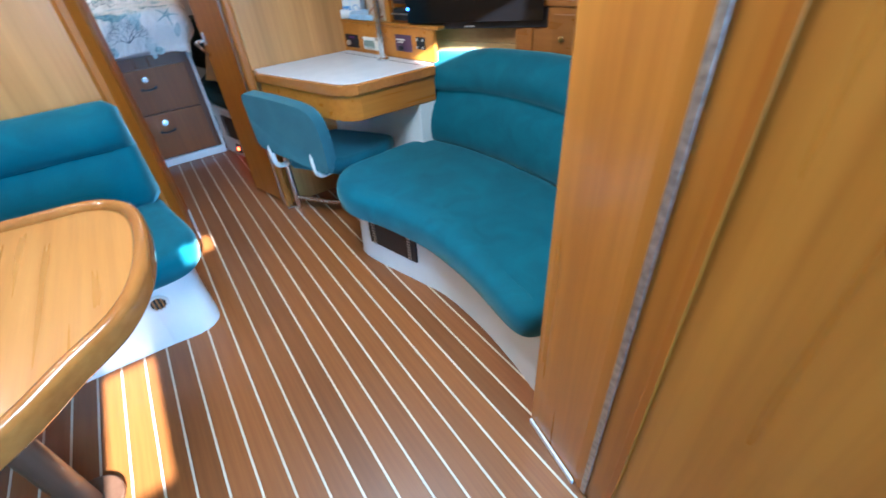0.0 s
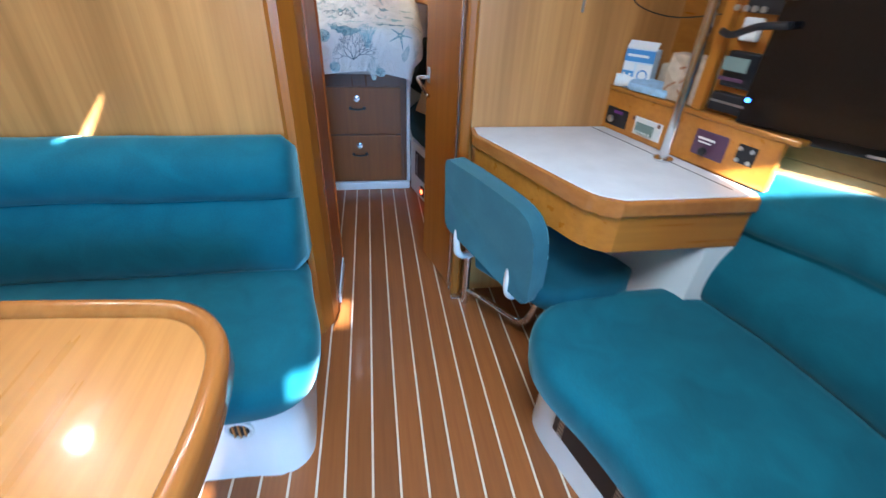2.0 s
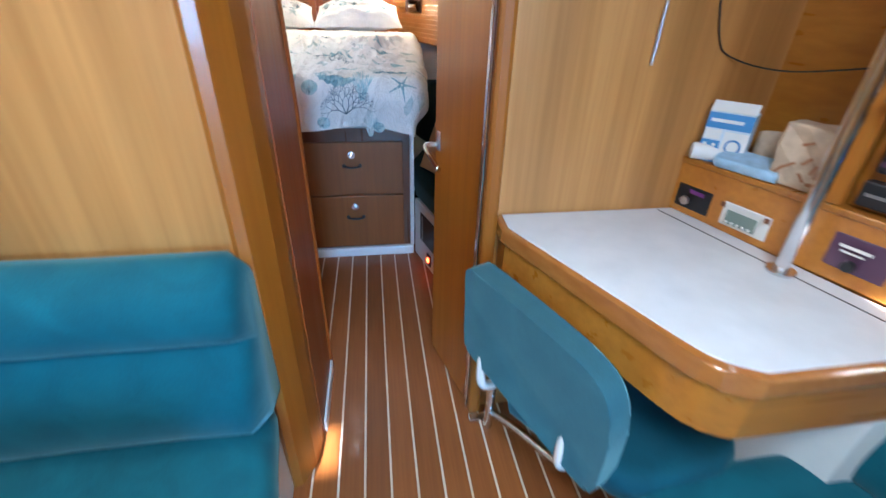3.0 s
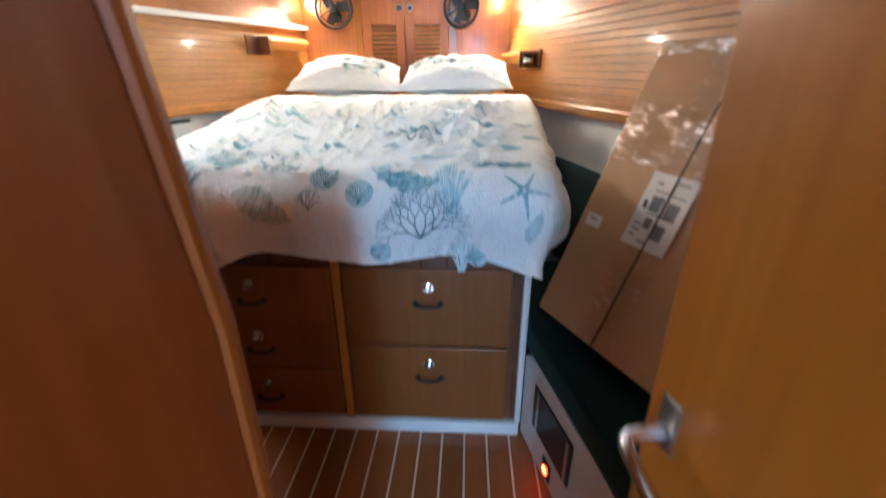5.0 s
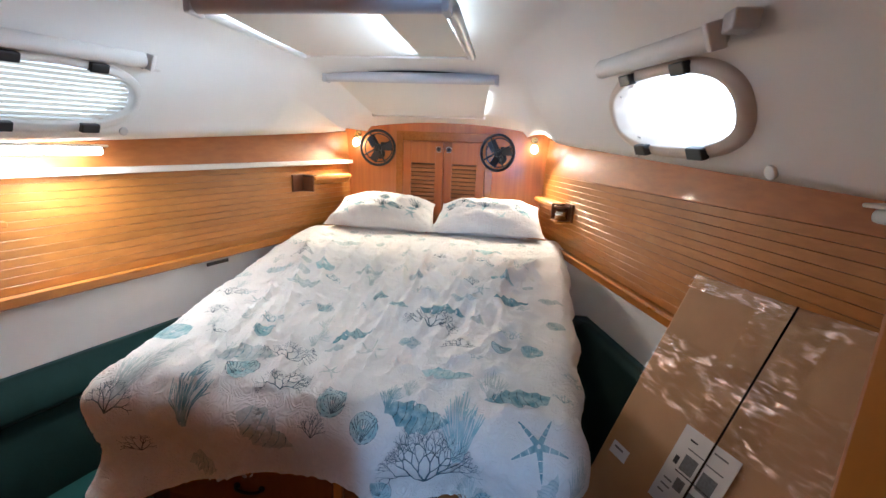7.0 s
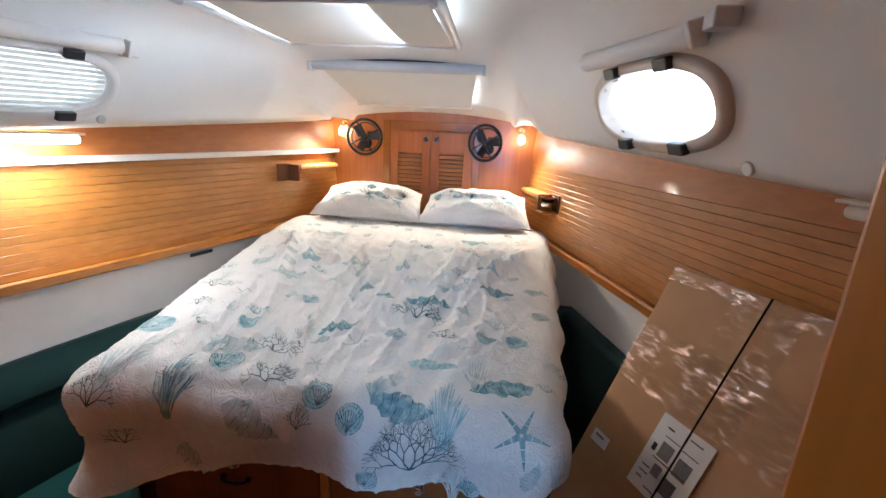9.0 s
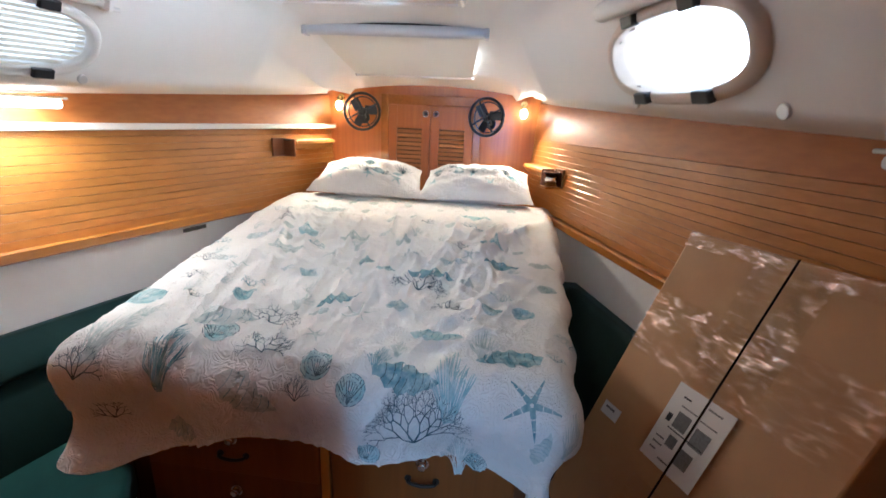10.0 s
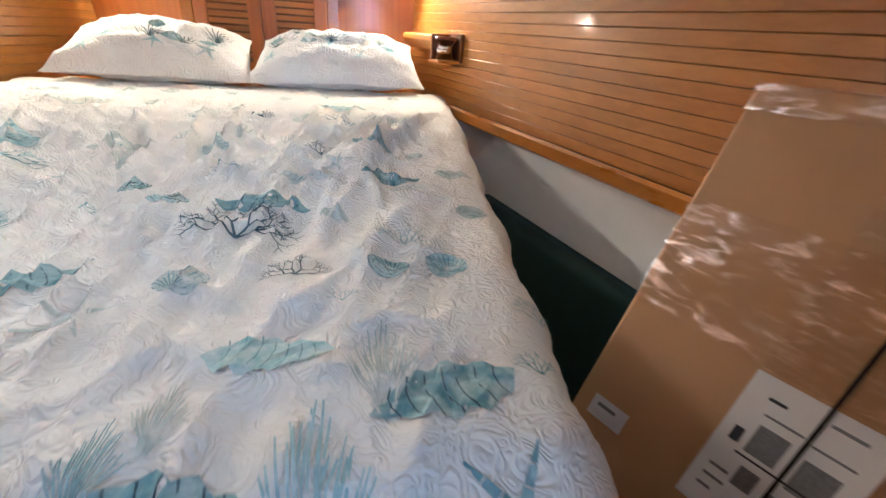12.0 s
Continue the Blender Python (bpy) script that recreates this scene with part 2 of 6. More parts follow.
def thing(name, label, category, group="", kind="", at=(0, 0, 0)):
    ob = new(name)
    ob.empty_display_size = 0.05
    ob.location = at
    return tagged(ob, label, category, group, kind)


def structure(name, bm, mat, label, category, smooth=False):
    return tagged(part(name, bm, mat, smooth=smooth), label, category, "", "structure")


def rounded(bm, r, seg=2, edges=None):
    if r > 0:
        bmesh.ops.bevel(bm, geom=list(edges or bm.edges), offset=r, segments=seg, affect="EDGES", profile=0.5)
    return bm


def bx(x0, x1, y0, y1, z0, z1, r=0.003, seg=2):
    bm = bmesh.new()
    bmesh.ops.create_cube(bm, size=1)
    for v in bm.verts:
        v.co = Vector((x0 + (v.co.x + 0.5) * (x1 - x0), y0 + (v.co.y + 0.5) * (y1 - y0), z0 + (v.co.z + 0.5) * (z1 - z0)))
    return rounded(bm, r, seg)


def slab(p, u, v, thick, r=0.002, seg=2):
    """A board from corner p along edges u and v, thick along their normal."""
    p, u, v = Vector(p), Vector(u), Vector(v)
    n = u.cross(v).normalized() * thick
    bm = bmesh.new()
    a = [bm.verts.new(q) for q in (p, p + u, p + u + v, p + v)]
    b = [bm.verts.new(q.co + n) for q in a]
    bm.faces.new(a[::-1]), bm.faces.new(b)
    for i in range(4):
        bm.faces.new((a[i], a[(i + 1) % 4], b[(i + 1) % 4], b[i]))
    return rounded(bm, r, seg)


def prism(poly, z0, z1, r=0.0, seg=3, low=True):
    """A level outline raised from z0 to z1, its rims rounded."""
    bm = bmesh.new()
    a = [bm.verts.new((x, y, z0)) for x, y in poly]
    b = [bm.verts.new((x, y, z1)) for x, y in poly]
    bottom, top = bm.faces.new(a[::-1]), bm.faces.new(b)
    n = len(poly)
    for i in range(n):
        bm.faces.new((a[i], a[(i + 1) % n], b[(i + 1) % n], b[i]))
    if r:
        rounded(bm, r, seg, list(top.edges) + (list(bottom.edges) if low else []))
        if r > 0.015:
            big = [f for f in bm.faces if len(f.verts) > 8]
            bmesh.ops.inset_individual(bm, faces=big, thickness=0.012)
    return bm


def curve(pts, n=8, closed=False):
    """A smooth line through points."""
    pts = [Vector(p) for p in pts]
    k, out = len(pts), []
    for i in range(k if closed else k - 1):
        p = [pts[(i + j) % k] if closed else pts[min(max(i + j, 0), k - 1)] for j in (-1, 0, 1, 2)]
        for s in range(n):
            t = s / n
            out.append(0.5 * (2 * p[1] + (p[2] - p[0]) * t + (2 * p[0] - 5 * p[1] + 4 * p[2] - p[3]) * t * t + (3 * p[1] - p[0] - 3 * p[2] + p[3]) * t ** 3))
    return out if closed else out + [pts[-1]]


def tube(pts, r, seg=10, cap=True):
    bm, rings = bmesh.new(), []
    pts = [Vector(p) for p in pts]
    for i, p in enumerate(pts):
        d = (pts[min(i + 1, len(pts) - 1)] - pts[max(i - 1, 0)]).normalized()
        a = d.cross(Vector((0.31, 0.2, 1) if abs(d.z) < 0.9 else (1, 0.1, 0))).normalized()
        b = d.cross(a)
        rr = r[i] if isinstance(r, (list, tuple)) else r
        rings.append([bm.verts.new(p + rr * (math.cos(2 * math.pi * k / seg) * a + math.sin(2 * math.pi * k / seg) * b)) for k in range(seg)])
    for q, w in zip(rings, rings[1:]):
        for k in range(seg):
            bm.faces.new((q[k], q[(k + 1) % seg], w[(k + 1) % seg], w[k]))
    if cap:
        bm.faces.new(rings[0][::-1]), bm.faces.new(rings[-1])
    return bm


def sweep(path, profile, closed_profile=True):
    """A profile of (out, z) pairs carried along a level path; out is to the right of the path."""
    bm, rings = bmesh.new(), []
    path = [Vector((p[0], p[1], 0)) for p in path]
    for i, p in enumerate(path):
        d = (path[min(i + 1, len(path) - 1)] - path[max(i - 1, 0)]).normalized()
        side = Vector((d.y, -d.x, 0))
        rings.append([bm.verts.new(p + side * o + Vector((0, 0, z))) for o, z in profile])
    n = len(profile)
    for q, w in zip(rings, rings[1:]):
        for k in range(n if closed_profile else n - 1):
            bm.faces.new((q[k], q[(k + 1) % n], w[(k + 1) % n], w[k]))
    if closed_profile:
        bm.faces.new(rings[0][::-1]), bm.faces.new(rings[-1])
    return bm


def loft(rows):
    """A sheet through rows of points."""
    bm = bmesh.new()
    grid = [[bm.verts.new(p) for p in row] for row in rows]
    for a, b in zip(grid, grid[1:]):
        for i in range(len(a) - 1):
            bm.faces.new((a[i], a[i + 1], b[i + 1], b[i]))
    return bm


def join(*bms):
    out = bmesh.new()
    for b in bms:
        me = bpy.data.meshes.new("tmp")
        b.to_mesh(me)
        b.free()
        out.from_mesh(me)
        bpy.data.meshes.remove(me)
    return out


def turned(bm, m):
    bmesh.ops.transform(bm, matrix=m, verts=bm.verts)
    return bm


def disc(r, h, seg=24, bevel=0.0):
    """An upright cylinder on z = 0."""
    bm = bmesh.new()
    bmesh.ops.create_cone(bm, cap_ends=True, segments=seg, radius1=r, radius2=r, depth=h)
    bmesh.ops.translate(bm, verts=bm.verts, vec=(0, 0, h / 2))
    if bevel:
        rounded(bm, bevel, 2, [e for e in bm.edges if len(e.link_faces) == 2 and any(len(f.verts) > 4 for f in e.link_faces)])
    return bm


def facing(p, n, up=(0, 0, 1)):
    """The pose of a thing whose own z looks along n, its y as near up as can be."""
    z = Vector(n).normalized()
    x = Vector(up).cross(z).normalized()
    y = z.cross(x)
    m = Matrix((x, y, z)).transposed().to_4x4()
    m.translation = p
    return m


# ---- the large structure ----
CX = -0.18          # the boat's middle line
CEIL = 1.92         # height of the saloon headliner


def side(y):        # half breadth of the cabin's lining
    return 0.62 + 0.28 * (5.3 - y)


def inner(y):       # half breadth of the coachroof's foot
    return 0.735 + 0.277 * (3.73 - y)


# floor base under the planks; the planks themselves come last
floor = structure("floor", bx(-1.6, 2.0, -1.6, 4.2, -0.06, -0.012, 0), CAULK, "teak and holly cabin sole with narrow planks", "floor")

# bulkheads between saloon and forward cabin
structure("wall_bulkhead_port", bx(-1.9, -0.055, 2.27, 2.33, 0, 1.95, 0.002), PALE, "pale varnished plywood bulkhead behind the settee", "wall")
structure("door_frame_port", prism([(-0.078, 2.275), (-0.078, 2.245), (-0.066, 2.235), (-0.045, 2.24), (-0.012, 2.30), (0.0, 2.36), (0.0, 2.395), (-0.06, 2.395), (-0.06, 2.275)], 0.0, 1.95), DOOR, "rounded cherry door frame beside the settee", "door frame")


def leaning(poly, y_from):
    """An upright board whose forward edge leans aft above waist height."""
    bm, rings = bmesh.new(), []
    for z in (0.0, 0.5, 1.0, 1.1, 1.25, 1.5, 1.95):
        s = 0.13 * max(0.0, z - 1.0)
        rings.append([bm.verts.new((x, y - (s if y > y_from else 0.0), z)) for x, y in poly])
    for a, b in zip(rings, rings[1:]):
        for k in range(len(poly)):
            bm.faces.new((a[k], a[(k + 1) % len(poly)], b[(k + 1) % len(poly)], b[k]))
    bm.faces.new(rings[0][::-1]), bm.faces.new(rings[-1])
    return bm


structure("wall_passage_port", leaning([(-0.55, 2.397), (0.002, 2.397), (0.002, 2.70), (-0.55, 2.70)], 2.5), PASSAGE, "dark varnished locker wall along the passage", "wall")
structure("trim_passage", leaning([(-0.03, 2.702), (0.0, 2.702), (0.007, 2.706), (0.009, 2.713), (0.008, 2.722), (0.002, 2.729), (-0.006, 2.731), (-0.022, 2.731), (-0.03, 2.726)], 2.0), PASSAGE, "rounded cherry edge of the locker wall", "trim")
structure("baseboard_passage", bx(0.003, 0.012, 2.42, 2.70, 0, 0.05, 0.003), GEL, "white skirting strip in the passage", "baseboard")
structure("wall_bulkhead_starboard", bx(0.525, 1.75, 2.46, 2.50, 0, 1.95, 0.002), PALE, "pale varnished plywood bulkhead behind the chart table", "wall")
structure("door_frame_starboard", bx(0.488, 0.53, 2.425, 2.52, 0, 1.95, 0.012), DOOR, "cherry door post beside the chart table", "door frame")
structure("trim_metal_strip", bx(0.478, 0.487, 2.44, 2.465, 0.02, 1.95, 0.003), CHROME, "bright metal strip on the door post", "trim")

# partition beside the companionway
structure("wall_partition", prism([(0.768, 0.69), (0.668, 0.605), (0.628, 0.40), (0.60, -0.30), (0.68, -0.32), (0.72, 0.36), (0.78, 0.52), (0.90, 0.62)], 0.0, 1.95, 0), CHERRY, "glossy varnished wooden partition near the companionway", "wall")
# unseen wall, added to keep companionway light off the starboard settee
structure("wall_partition_aft", bx(0.602, 0.682, -1.598, -0.322, 0.0, CEIL - 0.002, 0), CHERRY, "unseen wall that keeps companionway light off the settee", "wall")
structure("trim_partition_strip", slab((0.6245, 0.372, 0.01), (-0.002, -0.016, 0), (0, 0, 1.93), 0.004, 0.001), WORN, "worn metal edge strip on the partition", "trim")
structure("trim_partition_batten", slab((0.6225, 0.305, 0.0), (-0.001, -0.018, 0), (0, 0, 1.95), 0.006), DOOR, "thin wooden batten on the partition", "trim")
structure("baseboard_partition", slab((0.664, 0.60, 0.0), (-0.04, -0.205, 0), (0, 0, 0.018), 0.008, 0.002), GEL, "white sealant strip at the partition foot", "baseboard")

# saloon lining, aft wall and ceiling
structure("wall_saloon_starboard", prism([(1.64, -1.0), (1.70, 0.6), (1.66, 1.25), (1.56, 1.60), (1.38, 2.0), (1.24, 2.46), (2.0, 2.46), (2.0, -1.0)], 0.0, 1.95), CHERRY_Y, "varnished wooden hull lining on starboard", "wall")
structure("wall_saloon_port", bx(-1.95, -1.9, -1.6, 2.33, 0, 1.95, 0), PALE, "varnished wooden lining on port", "wall")
# unseen aft bulkhead with companionway; small opening beside it cut for a sun patch
structure("wall_aft", join(bx(-1.95, -0.465, -1.65, -1.6, 0, 1.95, 0), bx(-0.30, 0.07, -1.65, -1.6, 0, 1.95, 0), bx(0.72, 2.0, -1.65, -1.6, 0, 1.95, 0), bx(-0.465, -0.30, -1.65, -1.6, 0, 1.43, 0), bx(-0.465, -0.30, -1.65, -1.6, 1.75, 1.95, 0), bx(0.07, 0.72, -1.65, -1.6, 0, 0.85, 0), bx(0.07, 0.72, -1.65, -1.6, 1.85, 1.95, 0)), CHERRY, "unseen varnished bulkhead around the companionway, with a slot for sun", "wall")
# unseen sheet, added to stop direct sun at the companionway
structure("sun_blocker_aft", bx(0.06, 1.05, -8.0, -1.66, 1.97, 1.99, 0), LINER, "unseen pale sheet that keeps sun out of the companionway", "awning")
# unseen headliner, its gaps cut so that sun spots land in place
structure("ceiling_saloon", join(
    prism([(-1.95, -1.65), (-0.70, -1.65), (-0.70, 0.0), (-0.42, 0.62), (-0.42, 2.7), (-1.95, 2.7)], CEIL, CEIL + 0.04),
    prism([(-0.70, -1.65), (-0.05, -1.65), (-0.05, 2.7), (-0.42, 2.7), (-0.42, 0.62), (-0.635, 0.0), (-0.70, 0.0)], CEIL, CEIL + 0.04),
    bx(-0.05, 2.0, 1.35, 2.7, CEIL, CEIL + 0.04, 0), bx(0.55, 2.0, -0.2, 1.35, CEIL, CEIL + 0.04, 0), bx(-0.05, 1.17, -1.20, -0.2, CEIL, CEIL + 0.04, 0), bx(0.05, 1.17, -1.65, -1.20, CEIL, CEIL + 0.04, 0), bx(-0.05, 0.05, -1.65, -1.42, CEIL, CEIL + 0.04, 0), bx(-0.05, 0.55, -0.2, 0.75, CEIL, CEIL + 0.04, 0), bx(1.40, 2.0, -1.65, -0.2, CEIL, CEIL + 0.04, 0), bx(1.17, 1.40, -1.65, -0.44, CEIL, CEIL + 0.04, 0)), LINER, "unseen white headliner with openings cut to place sun spots", "ceiling")
# unseen cover, added to block direct sun over the fill lamp
structure("sun_cover_saloon", bx(-0.06, 0.56, 0.74, 1.36, CEIL + 0.041, CEIL + 0.05, 0.002), BLIND, "unseen cover that keeps sun out of the ceiling opening", "blind")

# ---- forward cabin shell ----
BOW = 5.32


def roof_z(y):
    t = min(1.0, max(0.0, (y - 4.1) / 0.75))
    return 1.93 - 0.025 * max(0.0, y - 2.9) - 0.155 * t ** 1.3 - 0.02 * max(0.0, (y - 4.85) / 0.45)


def lip_z(y):       # foot of the white coachroof, where the lining begins
    return 1.488 + 0.066 * (y - 3.4)


def coach_section(y):
    o, k, zt, zl = side(y) + 0.02, min(inner(y), side(y) - 0.05), roof_z(y), lip_z(y)
    f = max(0.0, (y - 4.3) / 1.0)
    k = k * (1 - f) + (side(y) - 0.02) * f
    prof = [(o + 0.03, zl), (k + 0.05, zl + 0.028), (k + 0.008, zl + 0.037), (k - 0.006, zl + 0.05)]
    a, b = Vector((k - 0.006, zl + 0.05)), Vector((k - 0.09, zt - 0.13 * (1 - 0.5 * f)))
    prof += [tuple(a.lerp(b, j / 12)) for j in range(1, 13)]
    prof += [(k - 0.12, zt - 0.065 * (1 - 0.5 * f)), (k - 0.19, zt - 0.022)]
    e = k - 0.19
    prof += [(e * (1 - j / 12), zt - 0.022 + 0.026 * (1 - (1 - j / 12) ** 2)) for j in range(1, 13)]
    return prof


PORT_YS = {-1: 3.54, 1: 3.575}       # port lights: middle on port and starboard
PORT_HALF, PORT_H, PORT_S = 0.207, 0.062, 0.098      # half length, half height, height above the foot


def port_hole(y, j, sgn):        # inside the oval of a port light
    s = (j - 3) / 12 * 0.19
    return (abs((y - PORT_YS[sgn]) / PORT_HALF) ** 2.5 + abs((s - PORT_S + 0.02) / PORT_H) ** 2.5) < 1.0


ys = [2.72 + i * (BOW - 2.72) / 130 for i in range(131)]
bm = bmesh.new()
grid = []
for y in ys:
    prof = coach_section(y)
    grid.append([bm.verts.new((CX - a, y, z)) for a, z in prof] + [bm.verts.new((CX + a, y, z)) for a, z in prof[::-1][1:]])
NP = len(coach_section(3.0))
for i in range(130):
    ym = (ys[i] + ys[i + 1]) / 2
    for j in range(len(grid[0]) - 1):
        jj = min(j, 2 * NP - 3 - j) + 0.5
        xm = (grid[i][j].co.x + grid[i][j + 1].co.x) / 2 - CX
        if port_hole(ym, jj, 1 if xm > 0 else -1) or (abs(xm) < 0.27 and 4.47 < ym < 4.80) or (abs(xm) < 0.25 and 3.56 < ym < 4.02):
            continue
        bm.faces.new((grid[i][j], grid[i][j + 1], grid[i + 1][j + 1], grid[i + 1][j]))
structure("ceiling_cabin", bm, LINER, "white moulded coachroof over the forward cabin", "ceiling", True)

AFT = 2.73


def along(sgn, z0, z1, off0, off1, thick, y0=AFT, y1=BOW - 0.002, n=24, r=0.0):
    """A board that follows the hull side from z0 to z1; z may be a function of y."""
    bm = bmesh.new()
    ring = []
    for i in range(n + 1):
        y = y0 + (y1 - y0) * i / n
        a, za, zb = side(y), z0(y) if callable(z0) else z0, z1(y) if callable(z1) else z1
        p = [(a + off0, za + r), (a + off0 + r, za), (a + off0 + thick, za), (a + off1 + thick, zb), (a + off1 + r, zb), (a + off1, zb - r)]
        ring.append([bm.verts.new((CX + sgn * u, y, z)) for u, z in p])
    for p, q in zip(ring, ring[1:]):
        for k in range(6):
            bm.faces.new((p[k], p[(k + 1) % 6], q[(k + 1) % 6], q[k]))
    bm.faces.new(ring[0]), bm.faces.new(ring[-1][::-1])
    return bm


for sgn, nm in ((-1, "port"), (1, "starboard")):
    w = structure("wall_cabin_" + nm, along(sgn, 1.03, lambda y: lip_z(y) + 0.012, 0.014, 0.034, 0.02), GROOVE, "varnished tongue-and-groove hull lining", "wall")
    zt, n = 1.415, 13
    for k in range(n):
        z0, z1 = 1.045 + (zt - 1.045) * k / n, 1.045 + (zt - 1.045) * (k + 1) / n - 0.001
        part("plank", along(sgn, z0, z1, 0.0 + 0.02 * k / n, 0.02 * (k + 1) / n, 0.012, r=0.0013), LINING, w)
    part("fascia", along(sgn, zt, lambda y: lip_z(y) + 0.006, 0.016, 0.03, 0.012, r=0.002), FASCIA, w, "plain cherry board under the deck edge")
    if sgn < 0:
        part("rail", along(sgn, lambda y: zt - 0.012 + 0.01 * (y - 3.4), lambda y: zt + 0.012 + 0.01 * (y - 3.4), -0.01, -0.01, 0.02, r=0.003), LINER, w, "white rail above the planks")
    low = []
    for i in range(41):
        y = AFT + (BOW - AFT) * i / 40
        a = side(y)
        low.append([(CX + sgn * (a + 0.05), y, 1.045), (CX + sgn * (a + 0.0), y, 0.80), (CX + sgn * (a - 0.07), y, 0.50), (CX + sgn * (a - 0.16), y, 0.0)])
    structure("wall_hull_" + nm, loft(low), GEL, "white painted hull side under the wooden shelf", "wall", True)
    structure("trim_ledge_" + nm, sweep([(CX + sgn * (side(y) + 0.01), y) for y in ys[::6]], [(o * sgn, z) for o, z in ((0.0, 1.012), (-0.052, 1.015), (-0.062, 1.022), (-0.064, 1.05), (-0.058, 1.058), (-0.05, 1.056), (-0.044, 1.04), (0.0, 1.04))]), CHERRY_Y, "rounded cherry ledge along the hull lining", "ledge")
structure("wall_bow", bx(CX - 0.70, CX + 0.70, BOW, BOW + 0.03, 0.6, 1.78, 0), BOWWOOD, "varnished bulkhead at the bow end", "wall")
structure("wall_cabin_aft", join(bx(-1.7, -0.555, 2.68, 2.72, 0, 1.95, 0), bx(0.535, 1.6, 2.68, 2.72, 0, 1.95, 0)), DOOR, "varnished aft wall of the forward cabin", "wall")
structure("lintel", bx(-0.56, 0.54, 2.34, 2.73, 1.88, 1.95, 0), CHERRY, "cherry lintel over the cabin door", "lintel")

# ---- saloon: settees ----


def roll_profile(x0, z0, z1, depth, lean):
    """Two padded rolls of a backrest, seen from the end."""
    pts, zm = [], z0 + (z1 - z0) * 0.62
    for a, b in ((z0, zm), (zm, z1)):
        for k in range(9):
            t = k / 8
            z = a + (b - a) * t
            pts.append((x0 + lean * (z - z0) - 0.042 * math.sin(math.pi * t) ** 0.6, z))
    top = x0 + lean * (z1 - z0)
    pts += [(top + depth * 0.3, z1 + 0.016), (top + depth * 0.7, z1 + 0.012), (top + depth, z1 - 0.02), (top + depth, z0)]
    return pts


def soften(ob, amount=0.006, scale=5.0):
    """Uneven padding."""
    for v in ob.data.vertices:
        v.co += Vector((noise.noise(v.co * scale), noise.noise(v.co * scale + Vector((5, 1, 3))), noise.noise(v.co * scale + Vector((1, 9, 2))))) * amount
    return ob


def padded(name, outline, z0, z1, r, mat, parent, crown=0.006):
    """A cushion: a level outline with fully rounded rims."""
    pts = [Vector(p) for p in outline]
    seg = [(pts[(i + 1) % len(pts)] - p).length for i, p in enumerate(pts)]
    n = max(40, int(sum(seg) / 0.025))
    out, i, acc = [], 0, 0.0
    for k in range(n):
        s = sum(seg) * k / n
        while acc + seg[i] < s:
            acc += seg[i]
            i += 1
        out.append(pts[i].lerp(pts[(i + 1) % len(pts)], (s - acc) / seg[i]))
    for _ in range(10):
        out = [(out[k - 1] + out[k] * 2 + out[(k + 1) % n]) / 4 for k in range(n)]
    area = sum(out[k - 1].x * out[k].y - out[k].x * out[k - 1].y for k in range(n))
    nor = []
    for k in range(n):
        d = (out[(k + 2) % n] - out[k - 2]).normalized()
        nor.append(Vector((-d.y, d.x)) * (1 if area > 0 else -1))
    h = z1 - z0
    prof = [(r * 0.9, z0)] + [(r * 0.6 * (1 - math.sin(a)), z0 + r * 0.6 * (1 - math.cos(a))) for a in (0.6, 1.1)] + [(0.0, z0 + h * 0.36), (-0.002, z0 + h * 0.5)]
    prof += [(r * (1 - math.cos(a)), z1 - r + r * math.sin(a)) for a in (0.12, 0.4, 0.7, 1.0, 1.25)] + [(r, z1), (r + 0.01, z1 + crown * 0.4), (r + 0.02, z1 + crown * 0.6)]
    bm = bmesh.new()
    rings = [[bm.verts.new((*(p + q * o), z)) for p, q in zip(out, nor)] for o, z in prof]
    for a, b in zip(rings, rings[1:]):
        for k in range(n):
            bm.faces.new((a[k], a[(k + 1) % n], b[(k + 1) % n], b[k]))
    bm.faces.new(rings[-1]), bm.faces.new(rings[0][::-1])
    ob = part(name, bm, mat, parent, smooth=True)
    ob.modifiers.clear()
    return soften(ob, 0.003, 6.0)


settee = thing("port_settee", "teal velour settee on a white moulded base", "settee")
seat_outline = [(v.x, v.y) for v in curve([(-0.06, 2.255), (-0.045, 2.13), (-0.022, 2.0), (0.012, 1.84), (0.006, 1.715), (-0.05, 1.645), (-0.15, 1.63)], 6)] + [(-0.4 - 0.145 * k, 1.63) for k in range(11)] + [(-1.85, 2.255)]
padded("seat_cushion", seat_outline, 0.286, 0.395, 0.045, TEAL, settee)
prof = roll_profile(2.125, 0.385, 0.79, 0.10, 0.10)
bm = bmesh.new()
rings = []
N = 46
for i in range(N + 1):
    x = -1.85 + (1.85 - 0.045) * i / N
    e = 1 - (1 - min(1.0, (-0.045 - x) / 0.05)) ** 2.5 if -0.045 - x < 0.05 else 1.0
    zc, yc = 0.58, 2.2
    f = 0.86 + 0.14 * e
    rings.append([bm.verts.new((x, yc + (y - yc) * (0.55 + 0.45 * e), zc + (z - zc) * f)) for y, z in prof])
for p, q in zip(rings, rings[1:]):
    for k in range(len(prof)):
        bm.faces.new((p[k], p[(k + 1) % len(prof)], q[(k + 1) % len(prof)], q[k]))
bm.faces.new(rings[0]), bm.faces.new(rings[-1][::-1])
soften(part("backrest", bm, TEAL, settee, smooth=True), 0.005)
base_outline = [(v.x, v.y) for v in curve([(-0.22, 1.70), (-0.12, 1.695), (-0.06, 1.74), (-0.052, 1.83), (-0.075, 2.05)], 6)] + [(-0.085, 2.25), (-1.85, 2.25), (-1.85, 1.70)]
